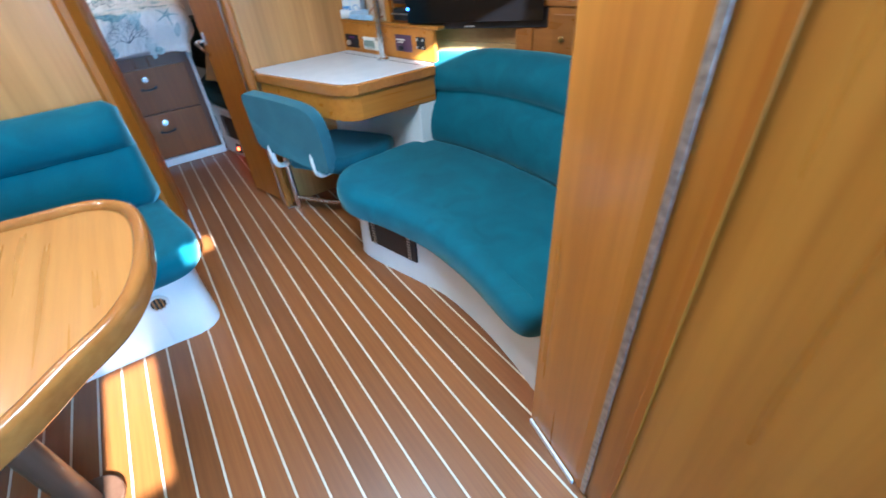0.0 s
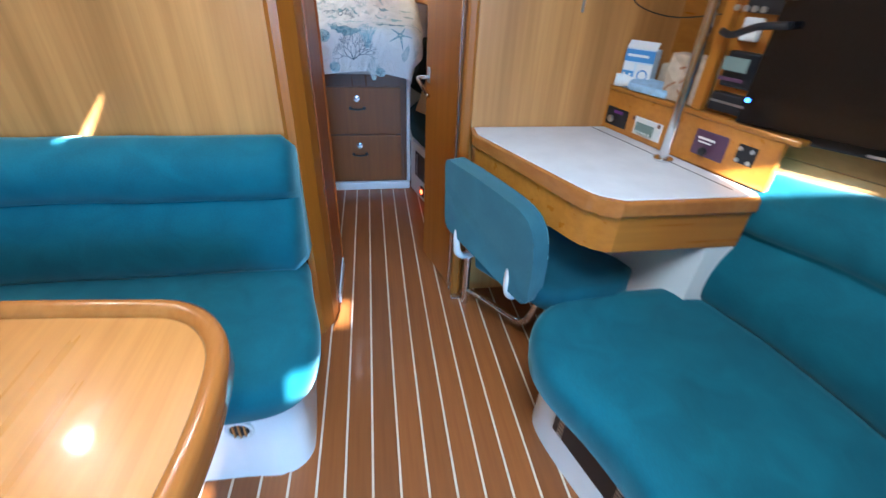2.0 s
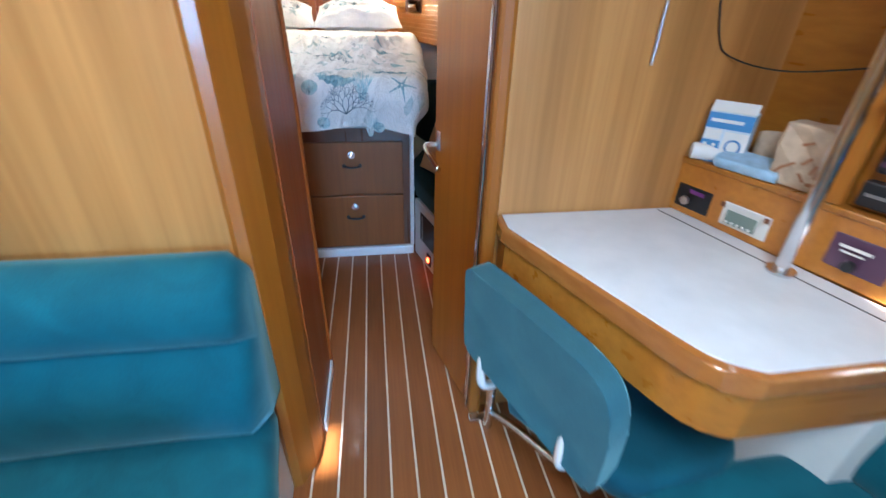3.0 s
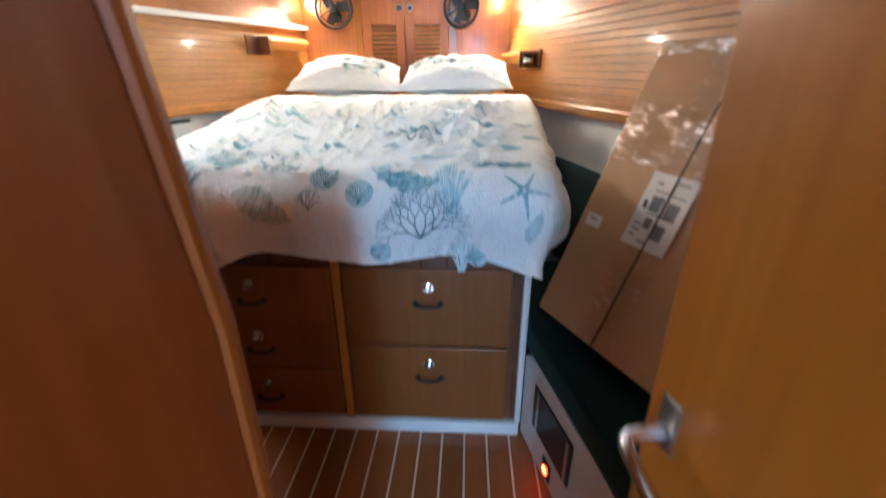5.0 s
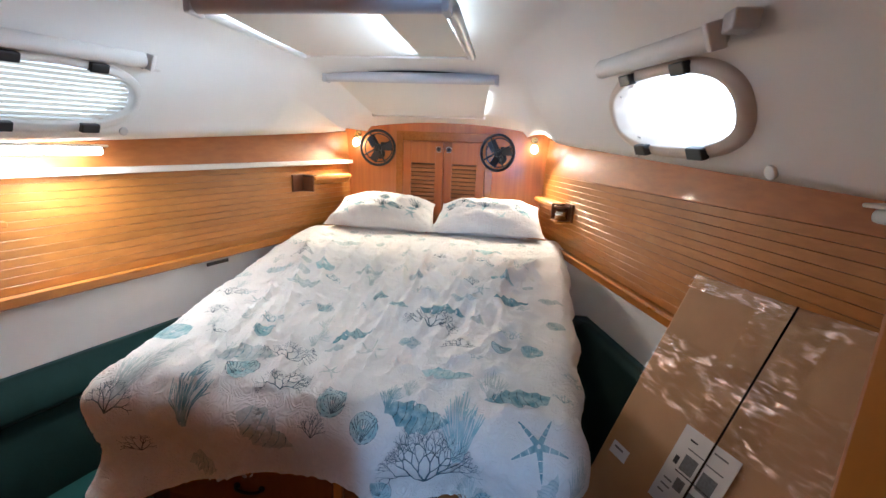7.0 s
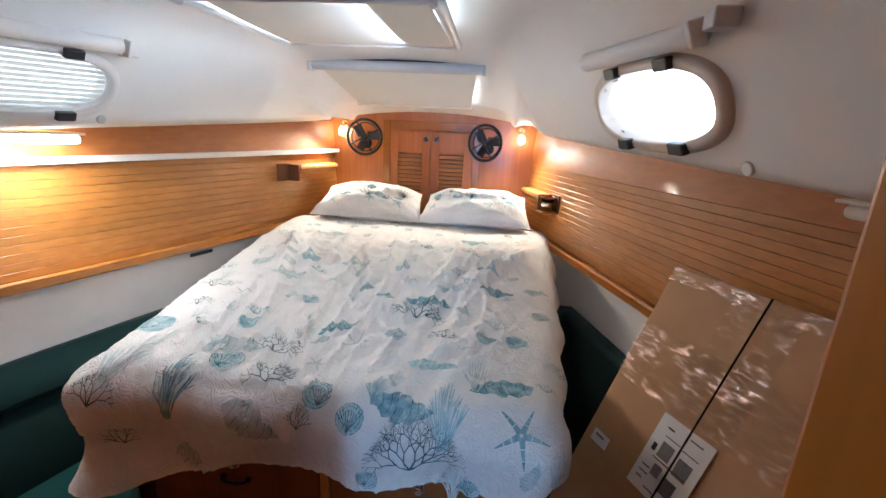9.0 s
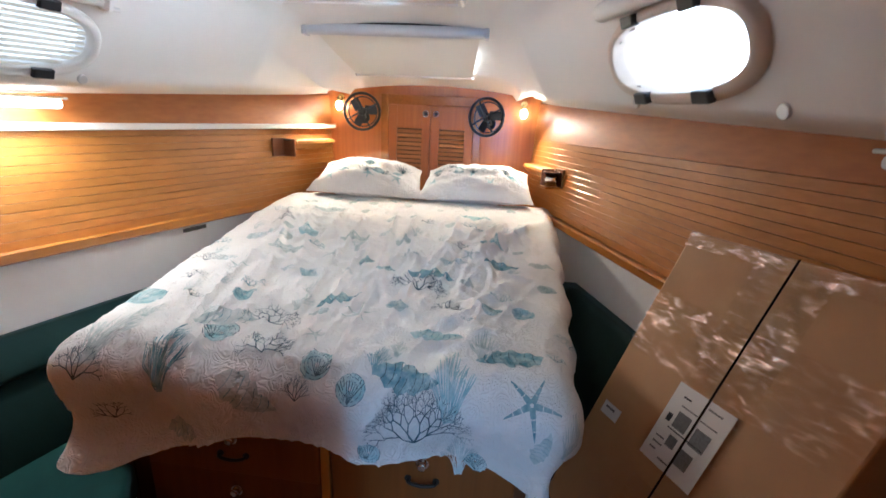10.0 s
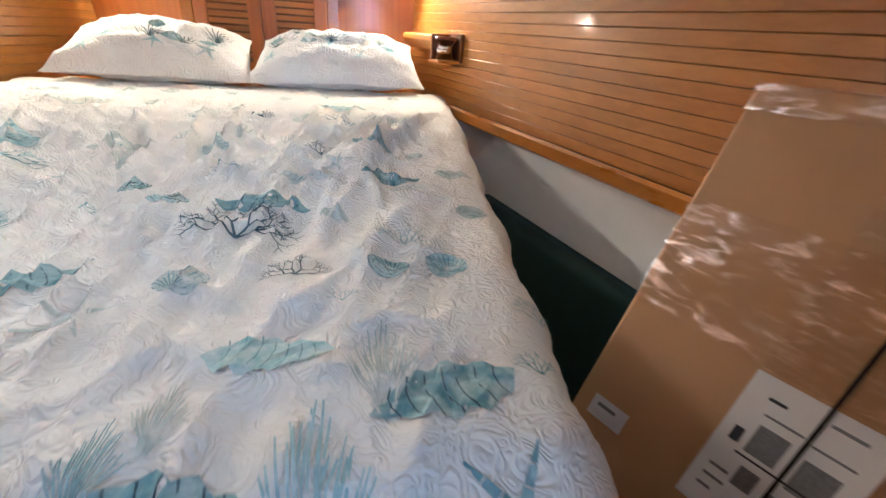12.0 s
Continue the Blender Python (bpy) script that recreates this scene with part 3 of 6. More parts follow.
bm = prism(base_outline, 0, 0.285, 0.004, 2)
for v in bm.verts:
    flare = max(0.0, 0.12 - v.co.z) / 0.12
    if v.co.y < 2.0:
        v.co.y -= 0.02 * flare ** 2
    if v.co.x > -0.2:
        v.co.x += 0.015 * flare ** 2
part("base", bm, GEL, settee)
VX, VY, VZ = -0.197, 1.688, 0.20
vent = part("vent", tube([(VX, VY + 0.012, VZ), (VX, VY, VZ)], 0.03, 28), BLACK, settee, "round vent with wooden bars")
part("vent_rim", turned(tube([(0.031 * math.cos(2 * math.pi * k / 24), 0.031 * math.sin(2 * math.pi * k / 24), 0) for k in range(25)], 0.006, 8), pose(VX, VY - 0.001, VZ, 90)), LINER, vent)
for k in (-1, 0, 1):
    h = math.sqrt(0.027 ** 2 - (k * 0.014) ** 2)
    part("slat", bx(VX + k * 0.014 - 0.0025, VX + k * 0.014 + 0.0025, VY - 0.006, VY - 0.0005, VZ - h, VZ + h, 0.001), PALE, vent)

settee2 = thing("starboard_settee", "curved teal velour settee on a white moulded base", "settee")
FRONT = [(1.10, 1.935), (0.80, 1.92), (0.675, 1.885), (0.59, 1.78), (0.575, 1.64), (0.645, 1.467), (0.70, 1.24), (0.71, 1.007), (0.683, 0.796), (0.665, 0.66)]
BACK = [(1.05, 0.60), (1.19, 0.80), (1.265, 1.05), (1.27, 1.30), (1.25, 1.55), (1.205, 1.75), (1.14, 1.925)]
padded("seat_cushion", [(v.x, v.y) for v in curve(FRONT, 6)[:-1] + [Vector((0.665, 0.66))] + curve([(p[0] + 0.03, p[1]) for p in BACK], 6)], 0.282, 0.40, 0.042, TEAL, settee2)
path = [Vector((p[0], p[1])) for p in curve([(b[0], b[1], 0) for b in BACK], 9)]
prof = roll_profile(0.0, 0.385, 0.775, 0.12, 0.20)
bm = bmesh.new()
rings = []
for i, p in enumerate(path):
    d = (path[min(i + 1, len(path) - 1)] - path[max(i - 1, 0)]).normalized()
    sd = Vector((d.y, -d.x))
    rem = (len(path) - 1 - i) / 6.0
    e = 1 - (1 - min(1.0, rem)) ** 2.5
    lift = 0.05 * math.sin(math.pi * min(1.0, i / len(path) * 1.15))
    r = []
    for o, z in prof:
        z2 = 0.385 + (z - 0.385) * (1 + lift / 0.4) * (0.93 + 0.07 * e)
        o2 = 0.07 + (o - 0.07) * (0.6 + 0.4 * e)
        r.append(bm.verts.new((p.x + sd.x * o2, p.y + sd.y * o2, z2)))
    rings.append(r)
for p, q in zip(rings, rings[1:]):
    for k in range(len(prof)):
        bm.faces.new((p[k], p[(k + 1) % len(prof)], q[(k + 1) % len(prof)], q[k]))
bm.faces.new(rings[0]), bm.faces.new(rings[-1][::-1])
soften(part("backrest", bm, TEAL, settee2, smooth=True), 0.005)
BASE = [(0.763, 0.67), (0.787, 0.80), (0.806, 1.0), (0.80, 1.23), (0.75, 1.415), (0.685, 1.63), (0.668, 1.74), (0.69, 1.80)]
bm = prism([(v.x, v.y) for v in curve(BASE, 6)] + [(1.25, 1.82), (1.3, 1.1), (1.12, 0.70)], 0, 0.285, 0.003, 2)
for v in bm.verts:
    if v.co.x < 0.9:
        v.co.x -= 0.018 * (max(0.0, 0.10 - v.co.z) / 0.10) ** 2
part("base", bm, GEL, settee2)
# black heater grille let into the base
g0, g1 = Vector((0.674, 1.66, 0)), Vector((0.752, 1.385, 0))
gd = (g1 - g0)
out = Vector((-gd.y, gd.x, 0)).normalized() * -1
out = out if out.x < 0 else -out
grille = part("grille", slab(g0 + Vector((0, 0, 0.105)), gd, (0, 0, 0.15), 0.012 if gd.cross(Vector((0, 0, 1))).dot(out) > 0 else -0.012, 0.002), BLACK, settee2, "black air grille")
for f in (0.12, 0.88):
    for k in range(9):
        c = g0 + gd * f + out * 0.014 + Vector((0, 0, 0.118 + k * 0.0145))
        part("fin", slab(c - gd * 0.035, gd * 0.07, (0, 0, 0.006), 0.003, 0), ALU, grille)

# ---- saloon: table ----
table = thing("saloon_table", "varnished wooden saloon table with raised fiddle rim", "table")
TOP = [(-0.085, 1.44), (-0.11, 1.56), (-0.19, 1.645), (-0.33, 1.67), (-0.6, 1.69), (-0.95, 1.70), (-1.02, 1.62), (-1.02, 0.80), (-0.95, 0.71), (-0.5, 0.74), (-0.34, 0.83), (-0.243, 0.935), (-0.16, 1.025), (-0.11, 1.14), (-0.088, 1.28)]
TOPC = curve(TOP, 6, True)
part("tabletop", prism([(v.x, v.y) for v in TOPC], 0.612, 0.642, 0.003), TABLE, table)
loop = [(v.x, v.y) for v in TOPC]
rim = bmesh.new()
rings = []
n = len(loop)
for i in range(n):
    a, b = Vector(loop[i - 1]), Vector(loop[(i + 1) % n])
    d = (b - a).normalized()
    o = Vector((d.y, -d.x))
    c = sum((Vector(q) for q in loop), Vector((0, 0))) / n
    if (Vector(loop[i]) - c).dot(o) < 0:
        o = -o
    rings.append([rim.verts.new((loop[i][0] + o.x * u, loop[i][1] + o.y * u, z)) for u, z in ((-0.028, 0.641), (-0.024, 0.652), (-0.014, 0.662), (0.0, 0.664), (0.010, 0.657), (0.013, 0.645), (0.013, 0.608), (0.006, 0.598), (-0.012, 0.598), (-0.012, 0.613))])
for i in range(n):
    p, q = rings[i], rings[(i + 1) % n]
    for k in range(10):
        rim.faces.new((p[k], p[(k + 1) % 10], q[(k + 1) % 10], q[k]))
part("rim", rim, RIM, table, "rounded solid cherry fiddle", smooth=True)
part("leg", tube([(-0.508, 1.15, 0.012), (-0.508, 1.15, 0.613)], 0.034, 24), LEG, table, "dark brown table pillar", smooth=True)
part("foot_plate", turned(disc(0.085, 0.014, 40, 0.004), pose(-0.508, 1.15, 0.0)), LEG, table, "round dark foot plate")

# ---- chart table ----
desk = thing("chart_table", "white-topped chart table with cherry frame", "desk")


def desk_outline(inset=0.0):
    c = [(0.53 + inset, 2.455 - inset * 0.2), (0.525 + inset, 2.375)] + [(v.x, v.y) for v in curve([(0.70 + inset, 1.935 + inset * 0.4), (0.735 + inset, 1.865 + inset * 0.8), (0.80 + inset * 0.6, 1.825 + inset)], 5)] + [(1.19, 1.825 + inset), (1.215 - inset, 1.87), (1.055 - inset * 0.3, 2.455 - inset * 0.2)]
    return c


part("body", prism(desk_outline(0.012), 0.595, 0.715, 0.004, 2), CHERRY_X, desk)
part("rim", prism(desk_outline(), 0.708, 0.752, 0.008, 3), RIM, desk, "rounded cherry edging")
part("top", prism(desk_outline(0.016), 0.74, 0.7545, 0.001, 1), LAMINATE, desk, "white laminate lid")
part("gap", slab((0.995, 2.44, 0.7547), (0.145, -0.56, 0), (0.004, 0.001, 0), 0.0006, 0), BLACK, desk, "dark seam along the lid")

panel = thing("instrument_panel", "cherry panel with dials above the chart table", "panel")
PD = Vector((0.138, -0.48, 0)).normalized()
PN = Vector((-0.48, -0.138, 0)).normalized()


def on_panel(y, z, out=0.0):
    return Vector((1.05 + (2.42 - y) * 0.2875, y, z)) + PN * out


part("board", slab(on_panel(2.455, 0.756), PD * 0.625, (0, 0, 0.135), -0.02), CHERRY_X, panel)
part("shelf", slab(on_panel(2.455, 0.891, 0.006), PD * 0.66, Vector((0.13, 0.0374, 0)), 0.016, 0.004), CHERRY_X, panel)


def plate(name, y0, y1, z0, z1, mat, parent, out=0.001, thick=0.012, r=0.004, label=""):
    p = on_panel(y0, z0, out)
    return part(name, slab(p, PD * (y0 - y1) / 0.961, (0, 0, z1 - z0), -thick, r), mat, parent, label)


i1 = plate("switch_panel", 2.445, 2.345, 0.772, 0.838, BLACK, panel, label="black switch panel")
part("knob", turned(disc(0.012, 0.012, 16, 0.003), facing(on_panel(2.405, 0.80, 0.012), PN)), ALU, i1)
part("lamp_window", slab(on_panel(2.40, 0.822, 0.0135), PD * 0.04, (0, 0, 0.01), -0.001, 0), VIOLET, i1)
i2 = plate("thermostat", 2.315, 2.20, 0.772, 0.835, LINER, panel, label="white thermostat with grey display")
part("display", slab(on_panel(2.295, 0.785, 0.0135), PD * 0.075, (0, 0, 0.035), -0.001, 0), LCD, i2)
for k in range(5):
    part("key", turned(disc(0.0035, 0.002, 10), facing(on_panel(2.288 - k * 0.0135, 0.79, 0.0148), PN)), PAPERWHITE, i2)
for y in (2.309, 2.206):
    part("clip", slab(on_panel(y + 0.006, 0.822, 0.0135), PD * 0.012, (0, 0, 0.012), -0.001, 0), DARKWOOD, i2)
i3 = plate("battery_panel", 2.09, 1.985, 0.785, 0.862, PURPLE, panel, label="dark purple battery panel")
part("lettering", slab(on_panel(2.07, 0.838, 0.0135), PD * 0.055, (0, 0, 0.006), -0.001, 0), LINER, i3)
part("lettering", slab(on_panel(2.065, 0.828, 0.0135), PD * 0.04, (0, 0, 0.004), -0.001, 0), LINER, i3)
part("knob", turned(disc(0.012, 0.014, 16, 0.003), facing(on_panel(2.04, 0.806, 0.012), PN)), BLACK, i3)
i4 = plate("socket_plate", 1.958, 1.905, 0.805, 0.858, BLACK, panel, thick=0.006, r=0.002, label="black socket with four holes")
for a in (-1, 1):
    for b in (-1, 1):
        part("screw", turned(disc(0.006, 0.003, 12), facing(on_panel(1.931 + a * 0.016, 0.831 + b * 0.016, 0.0065), PN)), ALU, i4)

rack = thing("radio_rack", "cherry rack with marine radios above the panel", "rack")
part("post", slab(on_panel(2.135, 0.908, 0.0), PD * 0.03, (0, 0, 0.9), -0.024), CHERRY, rack)
part("board", slab(on_panel(2.106, 0.908, -0.03), PD * 0.26, (0, 0, 0.9), -0.02), CHERRY_X, rack)
radio = tagged(plate("radio", 2.085, 1.972, 0.985, 1.075, BLACK, None, -0.008, 0.03, 0.006), "black marine radio with a grey display", "radio")
part("display", slab(on_panel(2.07, 1.03, 0.0235), PD * 0.07, (0, 0, 0.034), -0.001, 0), LCD, radio)
part("lettering", slab(on_panel(2.07, 1.005, 0.0235), PD * 0.07, (0, 0, 0.009), -0.001, 0), PURPLE, radio)
stereo = tagged(plate("stereo", 2.09, 1.94, 0.918, 0.968, BLACK, None, -0.006, 0.03, 0.004), "black car stereo in the rack", "stereo")
part("slot", slab(on_panel(2.07, 0.948, 0.0255), PD * 0.1, (0, 0, 0.006), -0.001, 0), ALU, stereo)
upper = tagged(plate("vhf_set", 2.085, 1.93, 1.165, 1.255, BLACK, None, -0.008, 0.05, 0.006), "black transceiver set with display and knobs", "radio")
part("display", slab(on_panel(1.99, 1.20, 0.0435), PD * 0.05, (0, 0, 0.04), -0.001, 0), LCD, upper)
for k in range(4):
    part("knob", turned(disc(0.007, 0.01, 14, 0.002), facing(on_panel(2.07 - k * 0.022, 1.176, 0.042), PN)), ALU, upper)
tagged(plate("handset", 2.075, 2.03, 1.10, 1.155, LINER, None, -0.006, 0.02, 0.004), "white control box under a black cord", "control")
cord = tagged(part("microphone_cord", tube(curve([on_panel(2.10, 1.12, 0.03), on_panel(2.06, 1.115, 0.045), on_panel(2.0, 1.14, 0.05), on_panel(1.93, 1.15, 0.05)], 8), 0.009, 8), BLACK, smooth=True), "black microphone cord looped across the rack", "cord")

pole = thing("grab_pole", "polished steel pole standing on the chart table", "pole")
part("pole", tube([(1.075, 2.105, 0.755), (1.075, 2.105, 1.92)], 0.0145, 18), CHROME, pole, smooth=True)
part("flange", turned(disc(0.03, 0.008, 24, 0.002), pose(1.075, 2.105, 0.7548)), CHROME, pole)

packs = thing("wipes_box", "blue and white printed carton on the shelf", "box")
PK = pose(1.10, 2.40, 0.9075, 0, 0, -52)
part("carton", turned(bx(-0.05, 0.05, -0.026, 0.026, 0, 0.125, 0.002), PK), PAPERBLUE, packs)
part("flap", turned(slab((-0.05, -0.026, 0.125), (0.1, 0, 0), (0, 0.02, 0.022), 0.0015, 0), PK), PAPERWHITE, packs)
for x0, x1, z0, z1, m in ((-0.05, 0.05, 0.085, 0.122, BLUEINK), (-0.05, -0.008, 0.0, 0.055, BLUEINK), (-0.048, -0.01, 0.058, 0.082, PAPERWHITE), (-0.004, 0.05, 0.002, 0.08, PAPERWHITE)):
    part("printed_band", turned(bx(x0, x1, -0.0272, -0.0262, z0, z1, 0), PK), m, packs)
for x in (-0.04, -0.02):
    for z in (0.01, 0.027, 0.044):
        part("dot", turned(disc(0.0045, 0.0006, 10), PK @ facing((x, -0.0273, z), (0, -1, 0))), PAPERWHITE, packs)
part("emblem", turned(tube([(0.016 * math.cos(k * math.pi / 10), 0.016 * math.sin(k * math.pi / 10), 0) for k in range(21)], 0.0022, 6), PK @ facing((0.022, -0.0278, 0.045), (0, -1, 0))), BLUEINK, packs)
part("lettering", turned(bx(-0.042, 0.03, -0.0278, -0.0273, 0.1, 0.108, 0), PK), PAPERWHITE, packs)


def hollow_roll(name, mat, m, r, h, hole, label):
    """A paper roll with an open core."""
    bm, n = bmesh.new(), 26
    prof = ((hole, 0), (r - 0.002, 0), (r, 0.002), (r, h - 0.002), (r - 0.002, h), (hole, h))
    rr = [[bm.verts.new((q * math.cos(2 * math.pi * k / n), q * math.sin(2 * math.pi * k / n), z)) for q, z in prof] for k in range(n)]
    for k in range(n):
        for j in range(6):
            bm.faces.new((rr[k][j], rr[k][(j + 1) % 6], rr[(k + 1) % n][(j + 1) % 6], rr[(k + 1) % n][j]))
    return tagged(part(name, turned(bm, m), mat, smooth=True), label, "paper roll")


hollow_roll("paper_roll", PAPERWHITE, pose(1.035, 2.43, 0.929, 90, 0, 60), 0.021, 0.075, 0.016, "small rolled sheet of pale printed paper")
hollow_roll("tape_roll", PAPERBROWN, pose(1.178, 2.335, 0.9085, -14, 12, 0), 0.038, 0.085, 0.03, "beige cardboard roll behind the packet")
bag = tagged(part("plastic_bag", turned(bx(-0.075, 0.075, -0.04, 0.04, 0, 0.034, 0.014, 4), pose(1.108, 2.31, 0.9075, 0, 0, -70)), BLUEINK_PALE, smooth=True), "crumpled pale blue plastic packet on the shelf", "packet")
for v in bag.data.vertices:
    if v.co.z > 0.915:
        v.co.z += 0.022 * noise.noise(v.co * 32) + 0.01 * noise.noise(v.co * 70)
tiss = thing("paper_bag", "beige paper bag with brown floral print on the shelf", "bag")
BG = pose(1.158, 2.205, 0.9075, 0, 0, -70)
bm = bx(-0.068, 0.068, -0.034, 0.034, 0, 0.135, 0.006, 3)
bmesh.ops.subdivide_edges(bm, edges=list(bm.edges), cuts=2, use_grid_fill=True)
for v in bm.verts:
    g = v.co.z / 0.135
    v.co += Vector((noise.noise(v.co * 22), noise.noise(v.co * 26 + Vector((3, 3, 3))), 0.4 * noise.noise(v.co * 30))) * 0.012 * (0.3 + g)
part("paper", turned(bm, BG), PAPERBROWN, tiss)
random.seed(9)
for k in range(9):
    cx, cz, an = random.uniform(-0.05, 0.05), random.uniform(0.02, 0.115), random.random() * 6
    part("leaf_print", turned(slab((cx, -0.0445, cz), (0.022 * math.cos(an), 0, 0.022 * math.sin(an)), (-0.006 * math.sin(an), 0, 0.006 * math.cos(an)), 0.0006, 0), BG), BROWNINK, tiss)
hook = tagged(part("hanging_cord", tube([(0.885, 2.448, 1.75), (0.875, 2.452, 1.13)], 0.004, 8), ALU, smooth=True), "thin metal hook hanging on the bulkhead", "cord")
wire = tagged(part("wall_cable", tube(curve([(0.99, 2.455, 1.35), (1.03, 2.452, 1.2), (1.08, 2.45, 1.15), (1.16, 2.36, 1.13), (1.24, 2.2, 1.16)], 6), 0.002, 6), BLACK), "thin black cable looped along the lining", "cable")

# folding chair at the chart table
chair = thing("chart_chair", "teal upholstered swing-out chair with white frame", "chair")
b0, b1 = Vector((0.415, 2.285, 0.0)), Vector((0.605, 1.885, 0.0))
bd = (b1 - b0)
bn = Vector((-bd.y, bd.x, 0)).normalized()
bn = bn if bn.x > 0 else -bn
bm = bmesh.new()
outline = [(0.0, 0.47), (0.0, 0.60), (0.0, 0.68), (0.03, 0.70), (0.12, 0.702), (0.5, 0.692), (0.82, 0.672), (0.95, 0.63), (1.0, 0.55), (1.0, 0.45), (0.985, 0.385), (0.9, 0.37), (0.5, 0.40), (0.06, 0.435)]
oc = curve([(u, z, 0) for u, z in outline], 9, True)
a = [bm.verts.new(b0 + bd * v.x + Vector((0, 0, v.y)) + bn * (0.13 * (0.70 - v.y) * 0.35)) for v in oc]
b = [bm.verts.new(q.co + bn * 0.062) for q in a]
fa, fb = bm.faces.new(a), bm.faces.new(b[::-1])
for i in range(len(a)):
    bm.faces.new((a[i], a[(i + 1) % len(a)], b[(i + 1) % len(a)], b[i]))
rounded(bm, 0.016, 3, list(fa.edges) + list(fb.edges))
part("backrest", bm, CHAIRCLOTH, chair, smooth=True)
soften(part("seat", prism([(0.66, 1.90), (0.70, 1.87), (0.90, 1.885), (0.96, 1.92), (1.02, 2.0), (1.0, 2.06), (0.84, 2.30), (0.78, 2.32), (0.52, 2.19), (0.51, 2.13)], 0.345, 0.425, 0.028, 3), TEALDARK, chair, smooth=True), 0.004)
for f in (0.15, 0.78):
    p = b0 + bd * f + bn * 0.03
    part("bracket", tube(curve([p + Vector((0, 0, 0.50)), p + Vector((0, 0, 0.40)) - bn * 0.01, p + Vector((0, 0, 0.335)) + bn * 0.02, p + Vector((0, 0, 0.32)) + bn * 0.16], 6), 0.013, 10), LINER, chair, smooth=True)
part("post", tube([(0.545, 2.375, 0.0), (0.545, 2.375, 0.34)], 0.016, 14), CHROME, chair, smooth=True)
part("arm", tube(curve([(0.545, 2.375, 0.07), (0.62, 2.30, 0.06), (0.72, 2.15, 0.07), (0.74, 2.08, 0.2), (0.75, 2.08, 0.34)], 6), 0.014, 12), CHROME, chair, smooth=True)
part("foot", bx(0.485, 0.56, 2.39, 2.42, 0.0, 0.012, 0.004), CHROME, chair)
structure("wall_under_desk", prism([(0.9, 2.458), (0.98, 2.2), (1.1, 1.84), (1.24, 1.84), (1.14, 2.458)], 0.0, 0.594, 0.004), GEL, "white moulded locker under the chart table", "wall")

# ---- television and lockers ----
tv = thing("television", "flat black television hung on the hull side", "television")
TD, TU = Vector((0.27, -0.54, 0.025)).normalized(), Vector((0.01, 0.005, 1))
tp = Vector((1.172, 1.995, 0.885))
part("housing", slab(tp, TD * 0.65, TU * 0.385, -0.025, 0.004), BLACK, tv)
tn = TD.cross(TU).normalized()
tn = tn if tn.x < 0 else -tn
part("screen", slab(tp + TD * 0.012 + TU * 0.03 + tn * 0.0255, TD * 0.626, TU * 0.345, 0.0015 * (1 if TD.cross(TU).dot(tn) > 0 else -1), 0), SCREEN, tv, "dark glossy screen")
part("badge", slab(tp + TD * 0.30 + TU * 0.01 + tn * 0.026, TD * 0.045, TU * 0.006, 0.001 * (1 if TD.cross(TU).dot(tn) > 0 else -1), 0), ALU, tv)
part("status_light", turned(disc(0.006, 0.003, 12), facing(tp + TD * 0.02 + TU * 0.085 + tn * 0.026, tn)), BLUELED, tv)
part("wall_mount", slab(tp + TD * 0.25 + TU * 0.1 - tn * 0.01, TD * 0.15, TU * 0.15, 0.06 * (-1 if TD.cross(TU).dot(tn) > 0 else 1)), BLACK, tv)

# locker wall outboard of the settee
LKD, LKN = Vector((0.35, -1.0, 0)).normalized(), Vector((-1.0, -0.35, 0)).normalized()
lk = Vector((1.44, 1.55, 0.0))
locker = thing("side_locker", "cherry side locker with flush door above the settee", "cabinet")
part("body", slab(lk + Vector((0, 0, 0.45)), LKD * 1.3, (0, 0, 0.56), 0.02 if LKD.cross(Vector((0, 0, 1))).dot(LKN) > 0 else -0.02, 0.003), LOCKER, locker)
sg = 1 if LKD.cross(Vector((0, 0, 1))).dot(LKN) > 0 else -1
part("post", slab(lk + Vector((0, 0, 0.45)) - LKN * 0.002, LKD * 0.075, (0, 0, 1.45), 0.03 * sg, 0.004), LOCKER, locker)
ld = part("door", slab(lk + LKD * 0.16 + LKN * 0.02 + Vector((0, 0, 0.60)), LKD * 0.85, (0, 0, 0.36), 0.006 * sg, 0.002), LOCKER, locker)
part("knob", turned(disc(0.011, 0.012, 16, 0.003), facing(lk + LKD * 0.20 + LKN * 0.026 + Vector((0, 0, 0.875)), LKN)), BRASS, ld)
part("shelf", slab(lk + LKD * 0.07 + LKN * 0.03 + Vector((0, 0, 0.985)), LKD * 1.2, -LKN * 0.06, 0.028 * (1 if LKD.cross(-LKN).z > 0 else -1), 0.006), LOCKER, locker)
chart = thing("framed_chart", "white framed chart with rows of small dark marks", "picture")
cp = lk + LKD * 0.16 + LKN * 0.006 + Vector((0, 0, 1.035))
part("frame", slab(cp, LKD * 0.95, (0, 0, 0.5), 0.014 * sg, 0.003), LOCKER, chart)
part("sheet", slab(cp + LKD * 0.025 + LKN * 0.0145 + Vector((0, 0, 0.03)), LKD * 0.9, (0, 0, 0.44), 0.001 * sg, 0), PAPERWHITE, chart)
random.seed(5)
for c in range(11):
    for r_ in range(8):
        w = 0.018 + 0.022 * random.random()
        o = cp + LKD * (0.07 + c * 0.078 + 0.012 * random.random()) + LKN * 0.016 + Vector((0, 0, 0.05 + r_ * 0.05))
        part("mark", slab(o, LKD * w, (0, 0, 0.008 + 0.008 * random.random()), 0.0006 * sg, 0), INKDARK, chart)
